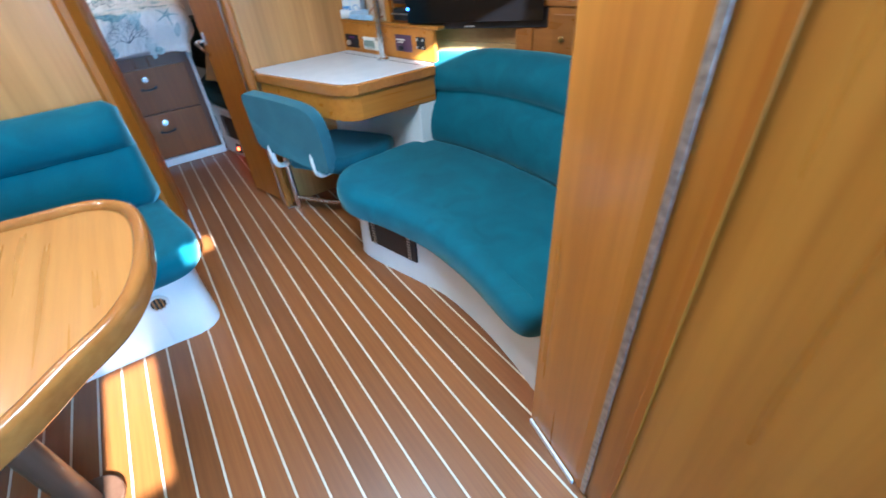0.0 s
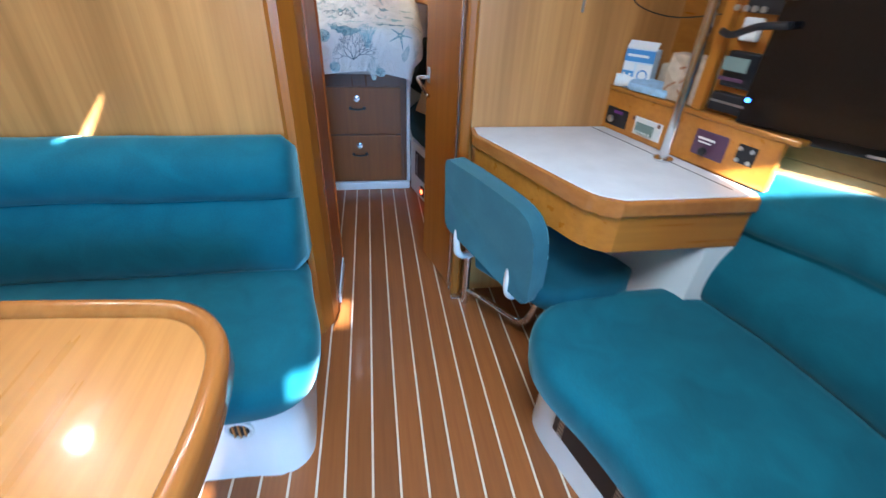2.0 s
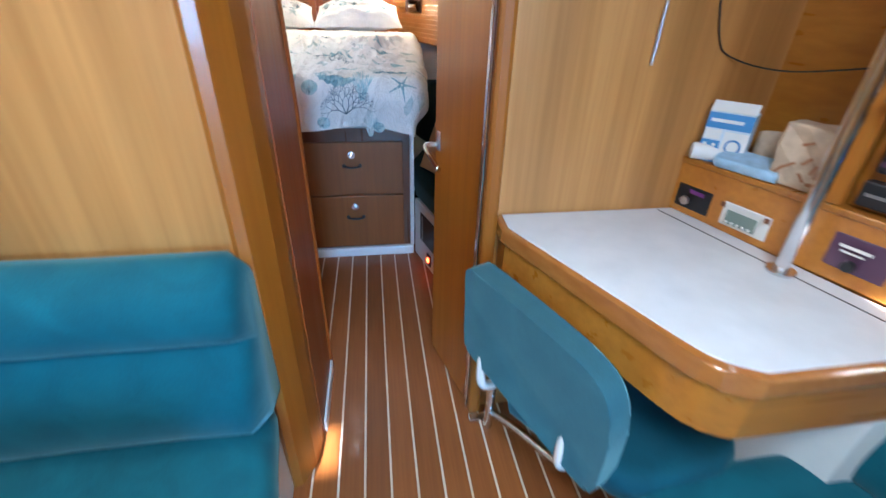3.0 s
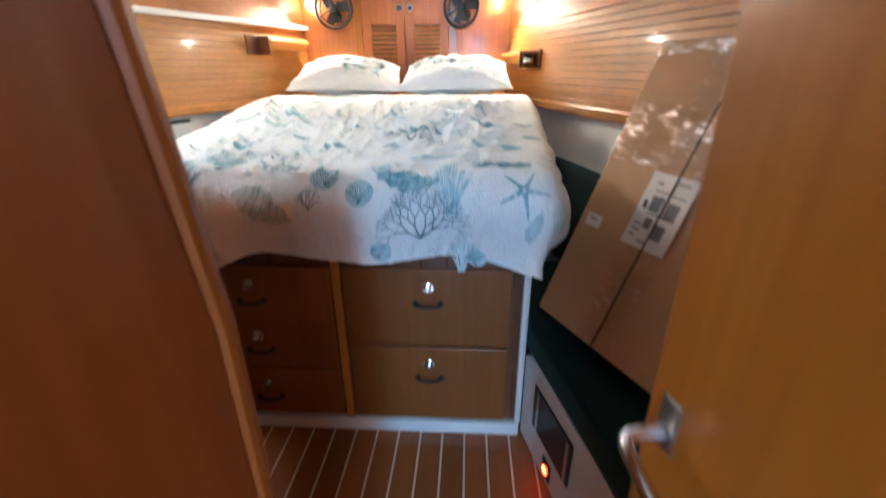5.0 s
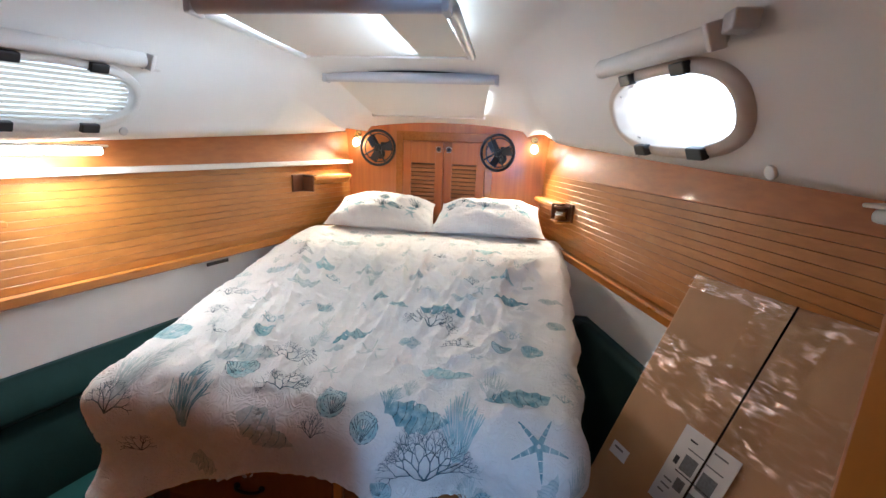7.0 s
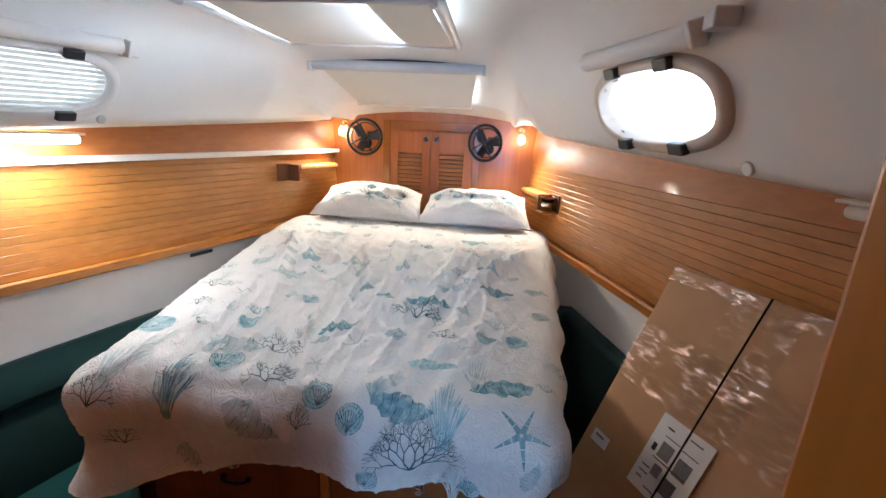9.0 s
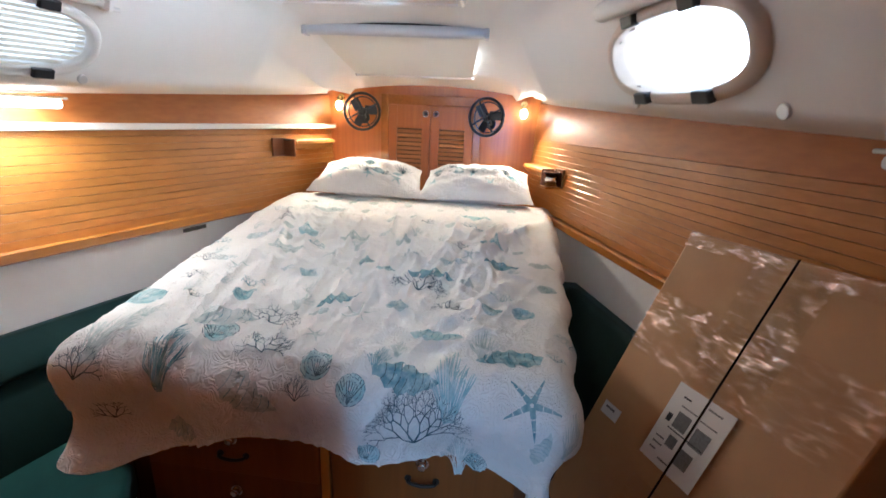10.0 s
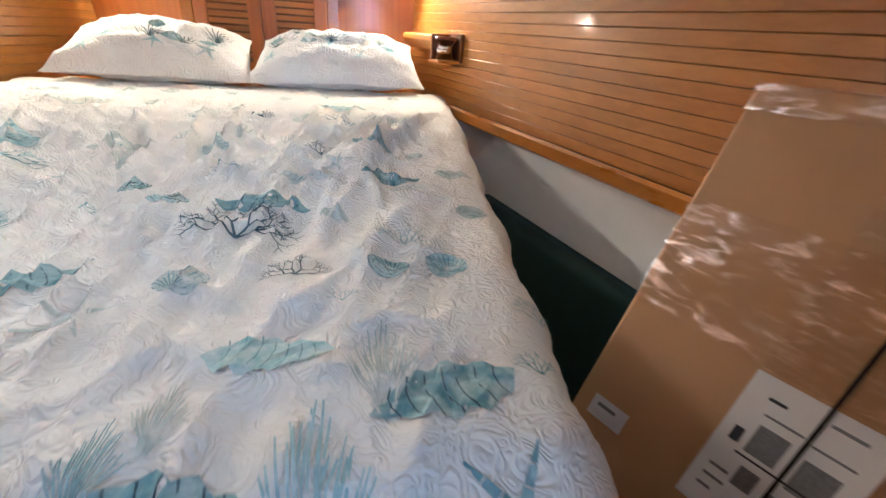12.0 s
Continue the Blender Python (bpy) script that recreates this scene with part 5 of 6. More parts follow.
# ---- pillows ----
def pillow(m, w, h, t, seed):
    th = thing("pillow", "plump white pillow with coral print on the quilt", "pillow", "pillows at the bow")

    def at(u, v, lift=0.0, sgn=1):
        bul = (max(0.0, 1 - abs(u) ** 2.4) * max(0.0, 1 - abs(v) ** 2.4)) ** 0.7
        z = sgn * t * 0.5 * bul + 0.010 * noise.noise(Vector((u * 2.5, v * 2.5, seed))) + 0.014 * noise.noise(Vector((u * 6 + v * 3, v * 4, seed + 4))) * (0.3 + bul)
        ux = u * w / 2 * (1 - 0.05 * (1 - v * v)) * (1 - 0.065 * v)
        vy = v * h / 2 * (1 - 0.07 * (1 - u * u)) * (1 - (0.36 * abs(u) ** 3.5 if v > 0 else 0.0))
        return Vector((ux, vy, z + lift * sgn))
    rows = [[at(-1 + 2 * i / 30, -1 + 2 * j / 24) for i in range(31)] for j in range(25)]
    back = [[at(-1 + 2 * i / 30, -1 + 2 * j / 24, 0, -1) for i in range(31)] for j in range(25)]
    part("case", turned(join(loft(rows), loft(back)), m), QUILT, th, smooth=True)
    for kind, ink in (("coral", CORALINK), ("starfish", AQUAINK), ("shell", TEALINK)):
        for k in range(5):
            b = bmesh.new()
            cu, cv, sc = -0.72 + 0.34 * k + random.uniform(-0.12, 0.12), random.uniform(-0.6, 0.45), random.uniform(0.9, 1.7)
            quads = []
            if kind == "coral":
                for q in range(9):
                    an = -1.1 + 2.2 * q / 8
                    for g in range(3):
                        a0 = an + 0.25 * (random.random() - 0.5)
                        r0, r1, s = 0.05 * g * sc, 0.05 * (g + 1) * sc, 0.006
                        p0, p1 = (cu + r0 * math.sin(a0) * 1.2, cv + r0 * math.cos(a0) * 2), (cu + r1 * math.sin(an) * 1.2, cv + r1 * math.cos(an) * 2)
                        quads.append([(p0[0] - s, p0[1]), (p0[0] + s, p0[1]), (p1[0] + s, p1[1]), (p1[0] - s, p1[1])])
            elif kind == "starfish":
                for q in range(5):
                    a0 = 2 * math.pi * q / 5 + k
                    da, db = math.sin(a0) * sc * 0.8, math.cos(a0) * sc * 0.8
                    quads.append([(cu - 0.022 * db, cv + 0.03 * da), (cu + 0.022 * db, cv - 0.03 * da), (cu + 0.13 * da + 0.006 * db, cv + 0.22 * db), (cu + 0.13 * da - 0.006 * db, cv + 0.22 * db)])
            else:
                for q in range(8):
                    a0, a1 = -1.2 + 0.3 * q, -1.2 + 0.3 * q + 0.25
                    quads.append([(cu, cv - 0.1), (cu + 0.09 * sc * math.sin(a0), cv - 0.1 + 0.16 * sc * math.cos(a0)), (cu + 0.09 * sc * math.sin(a1), cv - 0.1 + 0.16 * sc * math.cos(a1))])
            for pts in quads:
                if all(abs(x) < 0.9 and abs(y) < 0.85 for x, y in pts):
                    b.faces.new([b.verts.new(at(x, y, 0.003)) for x, y in pts])
            if b.faces:
                part(kind + "_print", turned(b, m), ink, th)
    return th


random.seed(3)
pillow(pose(-0.475, 5.015, 1.168, 27, 1, 1), 0.61, 0.34, 0.165, 2.0)
pillow(pose(0.135, 5.015, 1.170, 27, -1, -2), 0.60, 0.34, 0.165, 7.0)

# ---- bow bulkhead: louvred doors, fans, lamps ----
lou = thing("louvre_cabinet", "cherry cabinet front with two louvred doors", "cabinet")
part("surround", join(bx(CX - 0.31, CX - 0.265, BOW - 0.012, BOW - 0.001, 1.15, 1.64, 0.002), bx(CX + 0.265, CX + 0.31, BOW - 0.012, BOW - 0.001, 1.15, 1.64, 0.002), bx(CX - 0.265, CX + 0.265, BOW - 0.012, BOW - 0.001, 1.585, 1.64, 0.002)), RIM, lou)
for s in (-1, 1):
    x0, x1 = (CX - 0.26, CX - 0.004) if s < 0 else (CX + 0.004, CX + 0.26)
    d = part("door", join(bx(x0, x0 + 0.05, BOW - 0.018, BOW - 0.001, 1.12, 1.58, 0.002), bx(x1 - 0.05, x1, BOW - 0.018, BOW - 0.001, 1.12, 1.58, 0.002), bx(x0 + 0.05, x1 - 0.05, BOW - 0.018, BOW - 0.001, 1.447, 1.58, 0.002)), BOWWOOD, lou)
    # dark sheet paints the shade behind the slats
    part("backing", bx(x0 + 0.049, x1 - 0.049, BOW - 0.003, BOW - 0.001, 1.12, 1.46, 0), GROOVE, d, "dark backing sheet that stands in for shade behind the slats")
    for k in range(12):
        z = 1.133 + k * 0.0257
        part("slat", slab((x0 + 0.05, BOW - 0.004, z + 0.022), (x1 - x0 - 0.10, 0, 0), (0, -0.011, -0.018), 0.004, 0.001, 1), SLAT, d)
    c = part("latch", turned(disc(0.02, 0.006, 20, 0.002), facing((CX + s * 0.032, BOW - 0.018, 1.535), (0, -1, 0))), CHROME, d, "round chrome latch")
    part("latch_hole", turned(disc(0.011, 0.001, 16), facing((CX + s * 0.032, BOW - 0.0245, 1.535), (0, -1, 0))), BLACK, c)


def fan():
    f = thing("cabin_fan", "black cabin fan with round wire guard", "fan", "fans at the bow")
    ring = [(0.088 * math.cos(2 * math.pi * k / 32), 0.088 * math.sin(2 * math.pi * k / 32), 0.07) for k in range(33)]
    part("guard_ring", tube(ring, 0.007, 8), BLACK, f, smooth=True)
    part("guard_ring", tube([(0.82 * x, 0.82 * y, 0.045) for x, y, z in ring], 0.003, 6), BLACK, f, smooth=True)
    for k in range(4):
        a = math.pi * k / 2 + 0.5
        part("guard_arm", tube([(0, 0, 0.082), (0.045 * math.cos(a), 0.045 * math.sin(a), 0.085), (0.088 * math.cos(a), 0.088 * math.sin(a), 0.07)], 0.004, 6), BLACK, f)
    for k in range(3):
        a = 2 * math.pi * k / 3
        d, o = Vector((math.cos(a), math.sin(a), 0)), Vector((-math.sin(a), math.cos(a), 0.35))
        part("blade", slab(d * 0.014 - o * 0.012 + Vector((0, 0, 0.055)), d * 0.058, o * 0.042, 0.0025, 0.0008, 1), BLACK, f)
    part("motor", turned(disc(0.02, 0.045, 18, 0.006), pose(0, 0, 0.035)), BLACK, f)
    part("bracket", join(tube([(0, -0.03, 0.0), (0, -0.02, 0.04)], 0.012, 10), turned(disc(0.028, 0.008, 18, 0.002), pose(0, -0.03, 0))), BLACK, f)
    return f


f1 = fan()
f1.matrix_world = facing((-0.60, BOW - 0.001, 1.53), (0.12, -1, 0)) @ Matrix.Diagonal((1.2, 1.2, 1.2, 1))
copy_thing(f1, facing((0.185, BOW - 0.001, 1.53), (-0.35, -1, 0)))


def reading_lamp():
    f = thing("reading_lamp", "lit glass reading lamp on the bow bulkhead", "lamp", "lamps at the bow")
    part("base_plate", turned(disc(0.022, 0.01, 18, 0.003), pose(0, 0.045, 0)), BRASS, f)
    part("arm", tube(curve([(0, 0.045, 0.008), (0, 0.05, 0.035), (0, 0.03, 0.05)], 5), 0.006, 8), BRASS, f, smooth=True)
    b = bmesh.new()
    bmesh.ops.create_uvsphere(b, u_segments=18, v_segments=12, radius=0.022)
    part("bulb", turned(b, Matrix.Translation((0, -0.005, 0.05)) @ Matrix.Diagonal((0.9, 1.25, 0.9, 1))), WARMBULB, f, "glowing frosted bulb", smooth=True)
    part("socket", tube([(0, 0.04, 0.05), (0, 0.016, 0.05)], 0.014, 14), BRASS, f, smooth=True)
    return f


r1 = reading_lamp()
r1.matrix_world = facing((-0.745, BOW - 0.001, 1.565), (0, -1, 0))
copy_thing(r1, facing((0.375, BOW - 0.001, 1.565), (0, -1, 0)))


def strip_light(lit):
    f = thing("strip_light", ("lit" if lit else "unlit") + " frosted strip light under the side deck", "lamp")
    part("backplate", bx(-0.17, 0.17, -0.03, 0.03, -0.008, 0.0, 0.003), LINER, f)
    for s in (-1, 1):
        part("cover", bx(s * 0.082 - 0.075, s * 0.082 + 0.075, -0.026, 0.026, -0.035, -0.008, 0.011, 3), TUBEGLOW if lit else FROST, f, smooth=True)
    part("switch", bx(-0.006, 0.006, -0.02, 0.02, -0.028, -0.008, 0.003), LINER, f)
    return f


for sgn, lit, y in ((-1, True, 3.72), (1, False, 3.30)):
    a = math.atan2(0.28, 1.0) * sgn
    o = strip_light(lit)
    o.matrix_world = Matrix.Translation((CX + sgn * (side(y) - 0.05), y, lip_z(y) + 0.003)) @ Matrix.Rotation(math.pi / 2 + a, 4, "Z")


def holder(sgn, y0, z, length):
    """A bevelled fiddle block by the bow corner, with a cup holder at its after end."""
    f = thing("drink_holder", "varnished wooden block with a metal cup holder", "holder")
    fore = Vector((-sgn * 0.28, 1, 0)).normalized()
    nrm = Vector((-sgn, -0.28, 0)).normalized()
    o = Vector((CX + sgn * (side(y0) + 0.012), y0, z))
    bm = bmesh.new()
    sec = [(0.0, 0.0), (0.045, 0.004), (0.085, 0.036), (0.082, 0.052), (0.07, 0.056), (0.0, 0.056)]
    ends = [[bm.verts.new(o + fore * d + nrm * (u * g) + Vector((0, 0, h))) for u, h in sec] for d, g in ((0.0, 1.0), (length * 0.6, 0.95), (length, 0.8))]
    for p, q in zip(ends, ends[1:]):
        for k in range(6):
            bm.faces.new((p[k], p[(k + 1) % 6], q[(k + 1) % 6], q[k]))
    bm.faces.new(ends[0][::-1]), bm.faces.new(ends[-1])
    part("block", rounded(bm, 0.003, 2), LINING, f)
    c = o + nrm * 0.05 - fore * 0.05
    qd = 1 if fore.cross(Vector((0, 0, 1))).dot(nrm) > 0 else -1
    part("bracket", slab(o - fore * 0.1 + Vector((0, 0, -0.03)), fore * 0.1, (0, 0, 0.095), 0.012 * qd, 0.003), DARKWOOD, f)
    part("arm", slab(o - fore * 0.012 + nrm * 0.012 + Vector((0, 0, -0.03)), nrm * 0.075, (0, 0, 0.09), 0.012, 0.003), DARKWOOD, f)
    if sgn > 0:
        part("cup", turned(tube([(0, 0, -0.022), (0, 0, 0.046)], 0.033, 22), Matrix.Translation(c)), CHROME, f, smooth=True)
        part("base", slab(o - fore * 0.095 + nrm * 0.012 + Vector((0, 0, -0.034)), fore * 0.09, nrm * 0.085, 0.01, 0.003), LINING, f)
        part("ring", tube([c + Vector((0.037 * math.cos(k * math.pi / 12), 0.037 * math.sin(k * math.pi / 12), 0.048)) for k in range(25)], 0.005, 8), DARKWOOD, f, smooth=True)
    else:
        part("clip", slab(o - fore * 0.03 + nrm * 0.02 + Vector((0, 0, 0.06)), fore * 0.06, nrm * 0.05, 0.008, 0.003), BLACK, f, "dark metal clip")


holder(-1, 4.90, 1.305, 0.36)
holder(1, 4.93, 1.225, 0.34)
sh = thing("small_shelf", "small wooden shelf block on the lining", "shelf")
part("block", slab((CX - side(3.56) + 0.0, 3.46, 1.262), Vector((0.28, 1, 0)).normalized() * 0.17, (0, 0, 0.018), -0.075, 0.003), LINING, sh)
part("bracket", slab((CX - side(3.56) + 0.01, 3.50, 1.215), Vector((0.28, 1, 0)).normalized() * 0.07, (0, 0, 0.047), -0.05, 0.003), CHERRY_Y, sh)
tagged(part("hull_slot", slab((CX - side(4.24) + 0.026, 4.24, 0.985), Vector((0.28, 1, 0)).normalized() * 0.11, (0.0, 0, 0.016), -0.006, 0.001), BLACK), "black slot fitting in the white hull side", "fitting")

# bolts along the coachroof foot
for sgn in (-1, 1):
    for y in (3.73, 3.347):
        k = inner(y)
        b_ = thing("bolt_cap", "grey plastic bolt cap on the white coachroof", "bolt cap", "bolt caps along the coachroof")
        part("cap", turned(disc(0.013, 0.008, 16, 0.003), facing((CX + sgn * (k - 0.002), y, lip_z(y) + 0.05), (-sgn, -0.2, -0.3))), ALU, b_)

# ---- port lights ----


def side_point(sgn, y, s):
    """A point of the coachroof's side, s up its slope as a share of it."""
    prof = coach_section(y)
    a, b = Vector(prof[3]), Vector(prof[15])
    p = a.lerp(b, s)
    return Vector((CX + sgn * p.x, y, p.y))


def port_light(sgn):
    PORT_Y = PORT_YS[sgn]
    f = thing("window_1" if sgn < 0 else "window_2", "oval port light with white frame and black hinges", "window", kind="structure")
    sc = (PORT_S - 0.02) / 0.19
    hs = PORT_H / 0.19
    c = side_point(sgn, PORT_Y, sc)
    ey = (side_point(sgn, PORT_Y + 0.1, sc) - side_point(sgn, PORT_Y - 0.1, sc)).normalized()
    ez = (side_point(sgn, PORT_Y, 0.9) - side_point(sgn, PORT_Y, 0.1)).normalized()
    nn = ey.cross(ez).normalized()
    nn = nn if nn.x * sgn < 0 else -nn
    hh = (side_point(sgn, PORT_Y, sc + hs) - c).length

    def oval(k, grow):
        t = 2 * math.pi * k / 56
        cs, sn = math.cos(t), math.sin(t)
        e = 2 / 2.5
        return c + ey * (math.copysign(abs(cs) ** e, cs) * (PORT_HALF + grow)) + ez * (math.copysign(abs(sn) ** e, sn) * (hh + grow))
    bm = bmesh.new()
    prof = ((-0.007, -0.05), (-0.007, 0.012), (-0.003, 0.018), (0.011, 0.016), (0.019, 0.006), (0.021, -0.012))
    rr = [[bm.verts.new(oval(k, g) + nn * o) for g, o in prof] for k in range(56)]
    for k in range(56):
        p, q = rr[k], rr[(k + 1) % 56]
        for m in range(5):
            bm.faces.new((p[m], p[m + 1], q[m + 1], q[m]))
    part("frame", bm, LINER if sgn < 0 else TAN, f, smooth=True)
    bm = bmesh.new()
    bm.faces.new([bm.verts.new(oval(k, -0.006) - nn * 0.02) for k in range(56)])
    pane = part("pane", bm, GLASS, f)
    pane.visible_shadow = False
    for u in (-0.45, 0.45):
        for v in (-1, 1):
            h = c + ey * (u * PORT_HALF) + ez * (v * (hh + 0.0)) + nn * 0.012
            part("hinge" if v > 0 else "latch", slab(h - ey * 0.022 - ez * 0.012, ey * 0.044, ez * 0.024, 0.018 * (1 if ey.cross(ez).dot(nn) > 0 else -1), 0.003), BLACK, f)
    if sgn < 0:
        for k in range(12):
            z = -hh * 0.9 + 1.8 * hh * k / 11
            w = PORT_HALF * max(0.1, 1 - abs(z / hh) ** 3) ** 0.33 - 0.01
            part("blind_slat", slab(c - ey * w + ez * (z - 0.004) - nn * 0.012, ey * 2 * w, ez * 0.0092, 0.0015, 0), SLATBLIND, f)
    # roller blind cassette above
    cs = tagged(thing("blind_cassette", "white roller blind cassette above the port light", "blind"))
    q = c + ez * (hh + 0.038) + nn * 0.02
    part("case", tube([q - ey * 0.20, q + ey * 0.20], 0.021, 14), LINER, cs, smooth=True)
    for s in (-1, 1):
        part("bracket", slab(q + ey * (0.205 * s) - ez * 0.022, ey * 0.012 * s, ez * 0.045, 0.03, 0.003), LINER, cs)
    if sgn > 0:
        part("clip", bx(-0.02, 0.02, -0.02, 0.02, -0.015, 0.015, 0.004), COOLGREY, cs).location = q - ey * 0.25 + ez * 0.01
    else:
        part("pull_bar", tube([q + ey * 0.20 - ez * 0.02, q + ey * 0.25 - ez * 0.02], 0.006, 8), LINER, cs)
    # the bright day outside
    g = part("backdrop_port_%s" % ("a" if sgn < 0 else "b"), slab(c - ey * 0.3 - ez * 0.13 - nn * 0.12, ey * 0.6, ez * 0.26, 0.002, 0), PORTGLOW if sgn < 0 else SKYGLOW)
    tagged(g, "bright sky outside the port light", "sky", "", "structure")


port_light(-1)
port_light(1)

# ---- hatches with blinds ----


def hatch(name, y0, y1, w, glowname):
    f = thing(name, "deck hatch covered by a cream roller blind", "hatch", kind="structure")
    za, zb = roof_z(y0) + 0.004, roof_z(y1) + 0.004
    for s in (-1, 1):
        part("coaming", slab((CX + s * w, y0, za), (0, y1 - y0, zb - za), (0, 0, 0.05), 0.012 * s, 0.002), LINER, f)
    # both ends raised out of view to block low sun from the cabin
    part("coaming", bx(CX - w, CX + w, y0 - 0.012, y0, za, za + 0.125, 0.001), LINER, f)
    part("coaming", bx(CX - w, CX + w, y1, y1 + 0.012, zb, zb + 0.125, 0.001), LINER, f)
    pane = part("pane", slab((CX - w, y0, za + 0.052), (2 * w, 0, 0), (0, y1 - y0, zb - za), 0.006, 0), GLASS, f)
    pane.visible_shadow = False
    g = part(glowname, slab((CX - w - 0.05, y0 - 0.05, za + 0.12), (2 * w + 0.1, 0, 0), (0, y1 - y0 + 0.1, zb - za), 0.002, 0), HATCHGLOW)
    tagged(g, "bright sky above the hatch", "sky", "", "structure")
    return f


hatch("window_hatch_fore", 4.47, 4.80, 0.27, "backdrop_hatch_a")
hatch("window_hatch_mid", 3.56, 4.02, 0.25, "backdrop_hatch_b")


def blind(label, xc, ya, za, wa, yb, zb, wb):
    f = thing("roller_blind", label, "blind")
    part("cassette", tube([(xc - wa, ya, za), (xc + wa, ya, za)], 0.021, 16), COOLGREY, f, "grey cassette tube", smooth=True)
    part("seal", bx(xc - wa, xc + wa, ya - 0.004, ya + 0.02, za + 0.02, za + 0.03, 0.003), BLACK, f)
    for s in (-1, 1):
        part("end_cap", bx(xc + s * wa - 0.008, xc + s * wa + 0.008, ya - 0.026, ya + 0.026, za - 0.024, za + 0.034, 0.004), COOLGREY, f)
    part("cloth", loft([[(xc + (wa * 0.93 + (wb - wa * 0.93) * j / 8) * (i / 8 - 1), ya + 0.01 + (yb - ya - 0.01) * j / 8, za + 0.004 + (zb - za - 0.004) * j / 8 - 0.004 * math.sin(math.pi * j / 8)) for i in range(17)] for j in range(9)]), BLIND, f, smooth=True)
    part("bottom_bar", tube([(xc - wb - 0.005, yb, zb), (xc + wb + 0.005, yb, zb)], 0.007, 8), LINER, f, smooth=True)
    for s in (-1, 1):
        part("bar_end", turned(disc(0.01, 0.016, 12, 0.003), pose(xc + s * (wb + 0.002), yb, zb - 0.008)), LINER, f)
    return f


blind("cream roller blind drawn over the forward hatch", -0.20, 4.40, 1.822, 0.36, 4.83, 1.700, 0.285)
b2 = blind("cream roller blind drawn over the middle hatch", -0.20, 3.52, 1.838, 0.285, 4.06, 1.838, 0.275)
for s in (-1, 1):
    part("side_rail", tube([(-0.20 + s * 0.29, 3.55, 1.838), (-0.20 + s * 0.288, 4.05, 1.838)], [0.016, 0.013], 10), FROST, b2, "white side rail", smooth=True)

# ---- cabin seats ----
seat_r = thing("cabin_bench", "white bench locker with green cushions darkened for shade", "seat")
SA, SB = Vector((0.412, 3.585, 0)), Vector((0.56, 3.03, 0))
sd_ = SB - SA
part("face", prism([(SA.x, SA.y), (SB.x, SB.y), (0.60, 2.73), (1.05, 2.73), (0.80, 3.585)], 0.0, 0.335, 0.006, 2), GEL, seat_r)
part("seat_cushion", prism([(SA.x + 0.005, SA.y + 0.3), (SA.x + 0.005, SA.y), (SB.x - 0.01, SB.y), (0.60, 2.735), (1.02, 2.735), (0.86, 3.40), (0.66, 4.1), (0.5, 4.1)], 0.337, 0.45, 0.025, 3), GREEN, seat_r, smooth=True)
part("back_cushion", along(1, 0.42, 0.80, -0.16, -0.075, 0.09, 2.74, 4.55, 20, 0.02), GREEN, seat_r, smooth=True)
sn_ = Vector((sd_.y, -sd_.x, 0)).normalized()
sn_ = sn_ if sn_.x < 0 else -sn_
q = 1 if sd_.cross(Vector((0, 0, 1))).dot(sn_) > 0 else -1
vent = part("vent", slab(SA + sd_ * 0.17 + sn_ * 0.001 + Vector((0, 0, 0.135)), sd_ * 0.42, (0, 0, 0.155), 0.006 * q, 0.002), BLACK, seat_r, "black air vent")
for f in (0.12, 0.9):
    part("fin", slab(SA + sd_ * (0.17 + 0.42 * f) + sn_ * 0.0075 + Vector((0, 0, 0.145)), sd_ * 0.02, (0, 0, 0.135), 0.002 * q, 0), ALU, vent)
out_ = part("outlet", slab(SA + sd_ * 0.33 + sn_ * 0.001 + Vector((0, 0, 0.03)), sd_ * 0.09, (0, 0, 0.065), 0.006 * q, 0.002), BLACK, seat_r, "switch with a red light")
part("red_light", turned(disc(0.014, 0.005, 18, 0.002), facing(SA + sd_ * 0.375 + sn_ * 0.007 + Vector((0, 0, 0.062)), sn_)), REDLED, out_)
part("socket", slab(SA + sd_ * 0.72 + sn_ * 0.001 + Vector((0, 0, 0.13)), sd_ * 0.08, (0, 0, 0.055), 0.004 * q, 0.001), BLACK, seat_r)
seat_l = thing("cabin_bench", "green cushioned bench beside the berth, darkened for shade", "seat")
part("face", prism([(-0.99, 3.585), (-0.80, 3.55), (-0.68, 3.30), (-0.60, 2.74), (-1.5, 2.74), (-1.35, 3.585)], 0.0, 0.33, 0.006, 2), GEL, seat_l)
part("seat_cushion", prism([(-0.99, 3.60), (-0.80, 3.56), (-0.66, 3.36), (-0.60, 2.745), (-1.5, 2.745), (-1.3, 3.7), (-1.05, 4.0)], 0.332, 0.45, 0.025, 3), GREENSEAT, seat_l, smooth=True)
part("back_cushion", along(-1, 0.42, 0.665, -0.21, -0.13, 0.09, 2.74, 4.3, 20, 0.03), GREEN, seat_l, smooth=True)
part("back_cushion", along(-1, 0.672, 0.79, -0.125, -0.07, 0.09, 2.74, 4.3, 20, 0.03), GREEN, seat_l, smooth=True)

# ---- cardboard box ----
box = thing("cardboard_box", "large taped brown cardboard box leaning on the seat", "box")
O, U, V = Vector((0.44, 3.61, 0.503)), Vector((0.215, -0.435, 0.004)), Vector((0.284, 0.089, 0.762))
W = U.cross(V).normalized()
W = W if W.x > 0 else -W
q = 1 if U.cross(V).dot(W) > 0 else -1
part("carton", slab(O, U, V, 0.16 * q, 0.005), CARD, box)
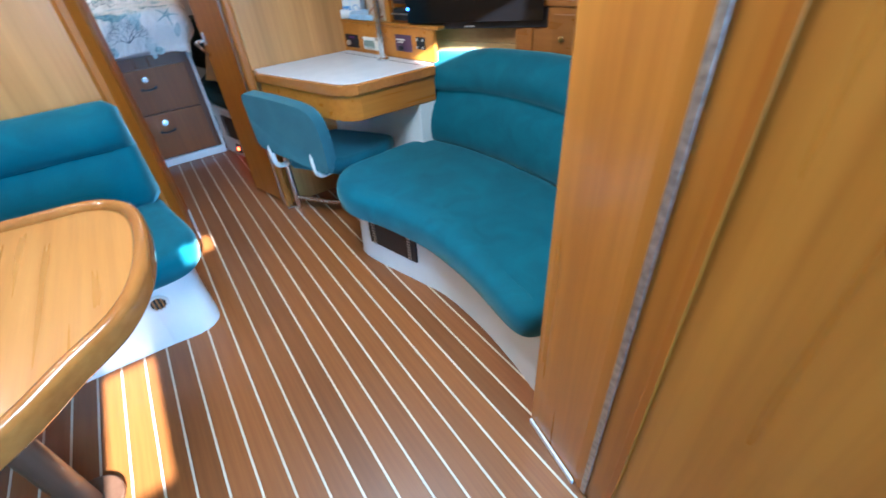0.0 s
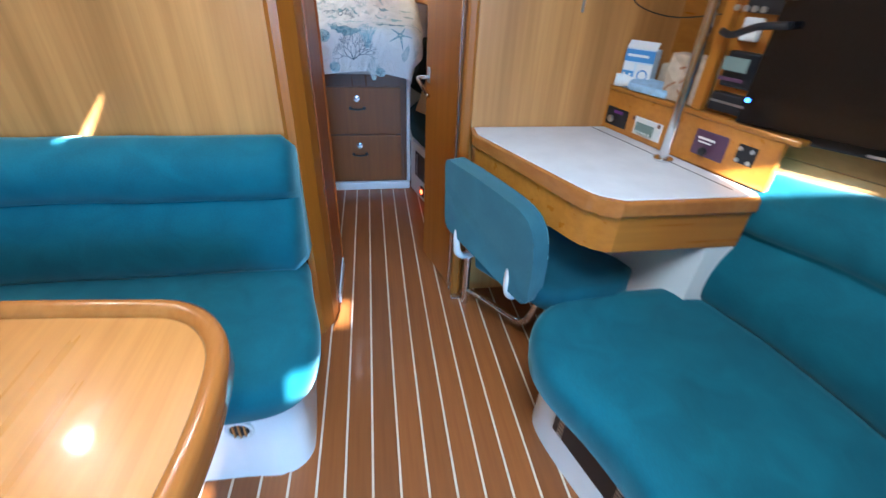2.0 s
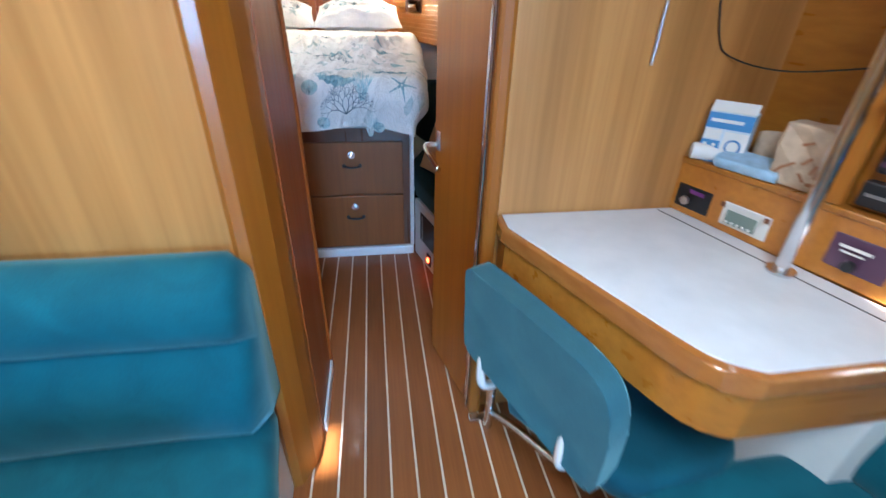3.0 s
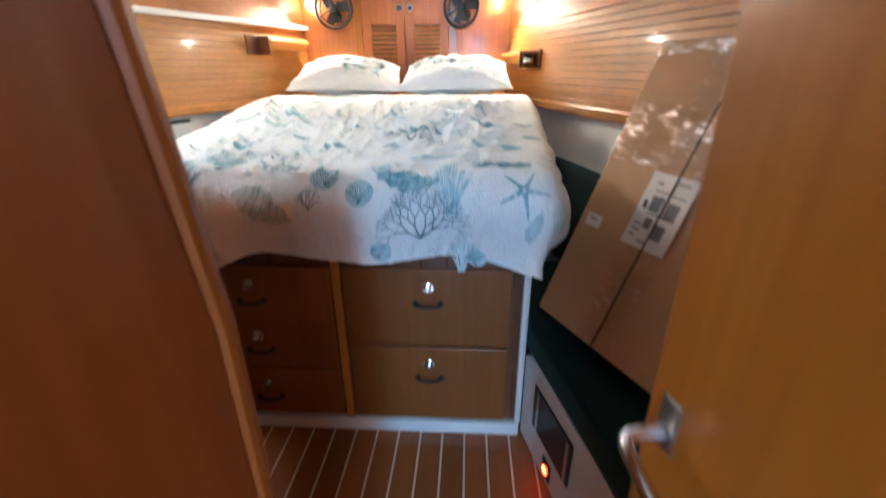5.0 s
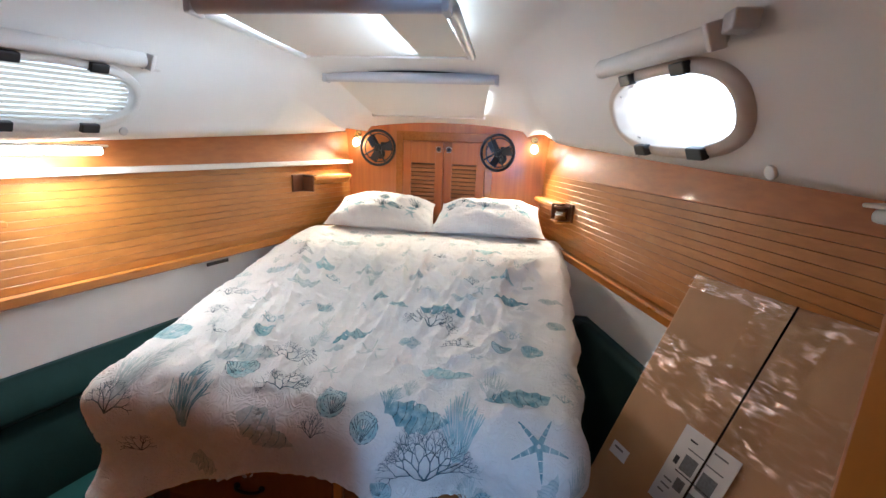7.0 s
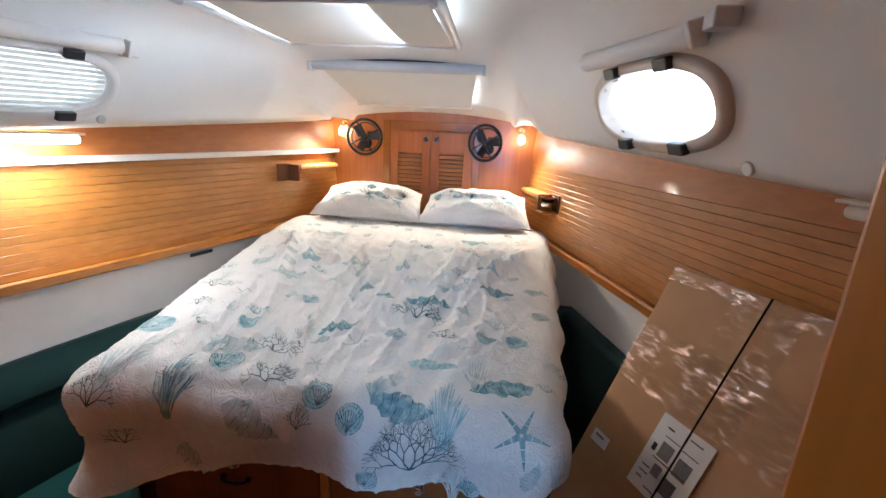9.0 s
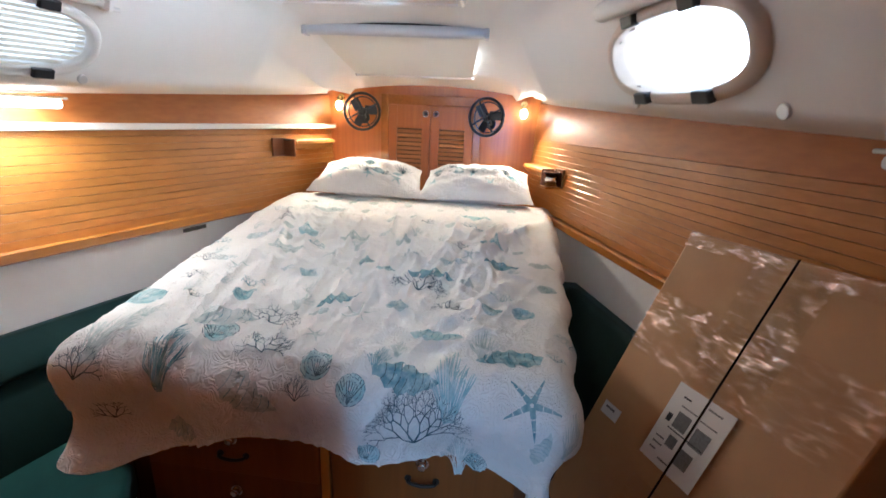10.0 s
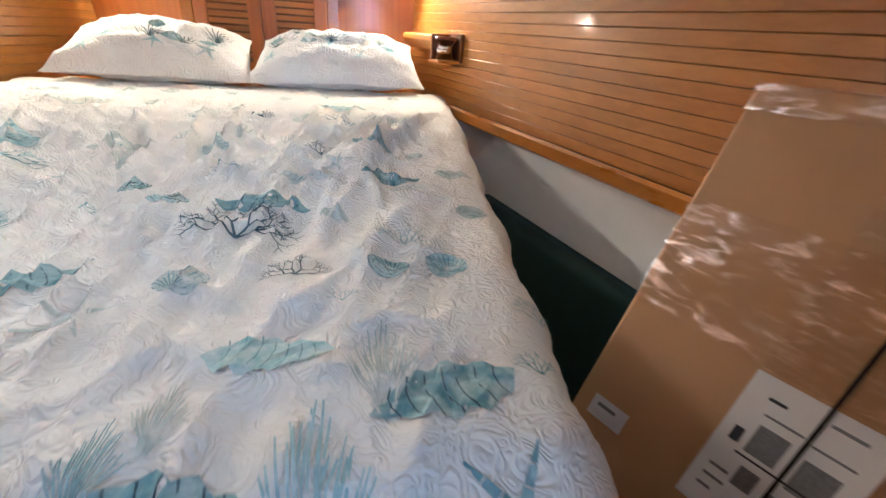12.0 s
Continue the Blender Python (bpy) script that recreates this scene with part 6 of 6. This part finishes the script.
# black cord down the front, above the tape and the label
part("seam", slab(O + U * 0.505 - W * 0.0086, U * 0.010, V, 0.0006 * q, 0), PITCH_BLACK, box, "black cord down the box, over its label")


def tape(u0, u1, v0, v1, ripple=0.0):
    rows = []
    for i in range(61):
        r = []
        for j in range(31):
            u, v = u0 + (u1 - u0) * i / 60, v0 + (v1 - v0) * j / 30
            lift = 0.0018 + ripple * (0.5 + noise.noise(Vector((u * 20, v * 34, u0 * 9)))) + ripple * 0.6 * abs(noise.noise(Vector((u * 60, v * 70, 3.0))))
            r.append(O + U * u + V * v - W * lift)
        rows.append(r)
    part("packing_tape", loft(rows), TAPE, box, "shiny clear packing tape", smooth=True)


tape(0.36, 0.66, 0.42, 1.0, 0.0014)
tape(0.0, 1.0, 0.60, 0.80, 0.0025)
tape(0.0, 1.0, 0.955, 1.0, 0.0025)
tape(0.38, 0.64, 0.0, 0.3, 0.0012)
LU, LV, LW, LH = 0.358, 0.36, 0.275, 0.235


def on_label(name, u, v, w, h, m):
    part(name, slab(O + U * (LU + LW * u) + V * (LV + LH * v) - W * 0.0078, U * (LW * w), V * (LH * h), 0.0004 * q, 0), m, lab)


lab = part("address_label", slab(O + U * LU + V * LV - W * 0.0070, U * LW, V * LH, 0.0008 * q, 0), PAPERWHITE, box, "white shipping label")
on_label("barcode_square", 0.10, 0.52, 0.08, 0.10, INKDARK)
for u, v, w, h, m in ((0.24, 0.50, 0.24, 0.20, GREYINK), (0.60, 0.44, 0.26, 0.22, GREYINK), (0.30, 0.27, 0.16, 0.14, GREYINK), (0.55, 0.16, 0.24, 0.20, GREYINK), (0.18, 0.86, 0.14, 0.02, INKDARK), (0.22, 0.76, 0.30, 0.015, GREYINK), (0.58, 0.74, 0.3, 0.015, GREYINK), (0.2, 0.46, 0.64, 0.014, INKDARK), (0.10, 0.30, 0.16, 0.02, GREYINK), (0.10, 0.22, 0.18, 0.02, GREYINK), (0.10, 0.14, 0.12, 0.02, GREYINK), (0.32, 0.08, 0.2, 0.02, GREYINK), (0.6, 0.9, 0.24, 0.02, GREYINK)):
    on_label("printed_bar", u, v, w, h, m)
st = part("sticker", slab(O + U * 0.055 + V * 0.366 - W * 0.0012, U * 0.115, V * 0.042, 0.0006 * q, 0), PAPERWHITE, box, "small white sticker")
part("printed_bar", slab(O + U * 0.075 + V * 0.39 - W * 0.002, U * 0.06, V * 0.007, 0.0003 * q, 0), GREYINK, st)

# ---- cabin lamps ----
lamp("bow_lamp_port", "SPOT", look((-0.745, BOW - 0.10, 1.53), (-0.62, 4.75, 1.0)), 5.5, (1.0, 0.80, 0.54), 0.02)
lamp("bow_lamp_starboard", "SPOT", look((0.375, BOW - 0.10, 1.53), (0.22, 4.75, 1.0)), 5.5, (1.0, 0.80, 0.54), 0.02)
lamp("strip_lamp", "AREA", look((CX - side(3.72) + 0.07, 3.72, lip_z(3.72) - 0.045), (CX - 1.0, 3.74, 0.9)), 1.0, (1.0, 0.92, 0.80), 0.3, 0.05)

# ---- planks of the cabin sole ----
PITCH, X0 = 0.0777, -0.02
meshes = {}
for k in range(-20, 26):
    x = X0 + k * PITCH
    for y0, y1 in ((-1.6, 4.2),):
        key = (round(y0, 3), "p")
        if key not in meshes:
            o = part("plank", bx(0.0035, PITCH - 0.0035, y0, y1, -0.011, 0.0, 0.0008, 1), TEAK, floor)
            meshes[key] = o.data
            o.location.x = x
            s_ = part("strip", bx(-0.0033, 0.0033, y0, y1, -0.011, -0.0004, 0, 1), HOLLY, floor)
            meshes[(round(y0, 3), "s")] = s_.data
            s_.location.x = x
        else:
            for tag, nm in (("p", "plank"), ("s", "strip")):
                o = new(nm, meshes[(round(y0, 3), tag)])
                o.parent = floor
                o.location.x = x
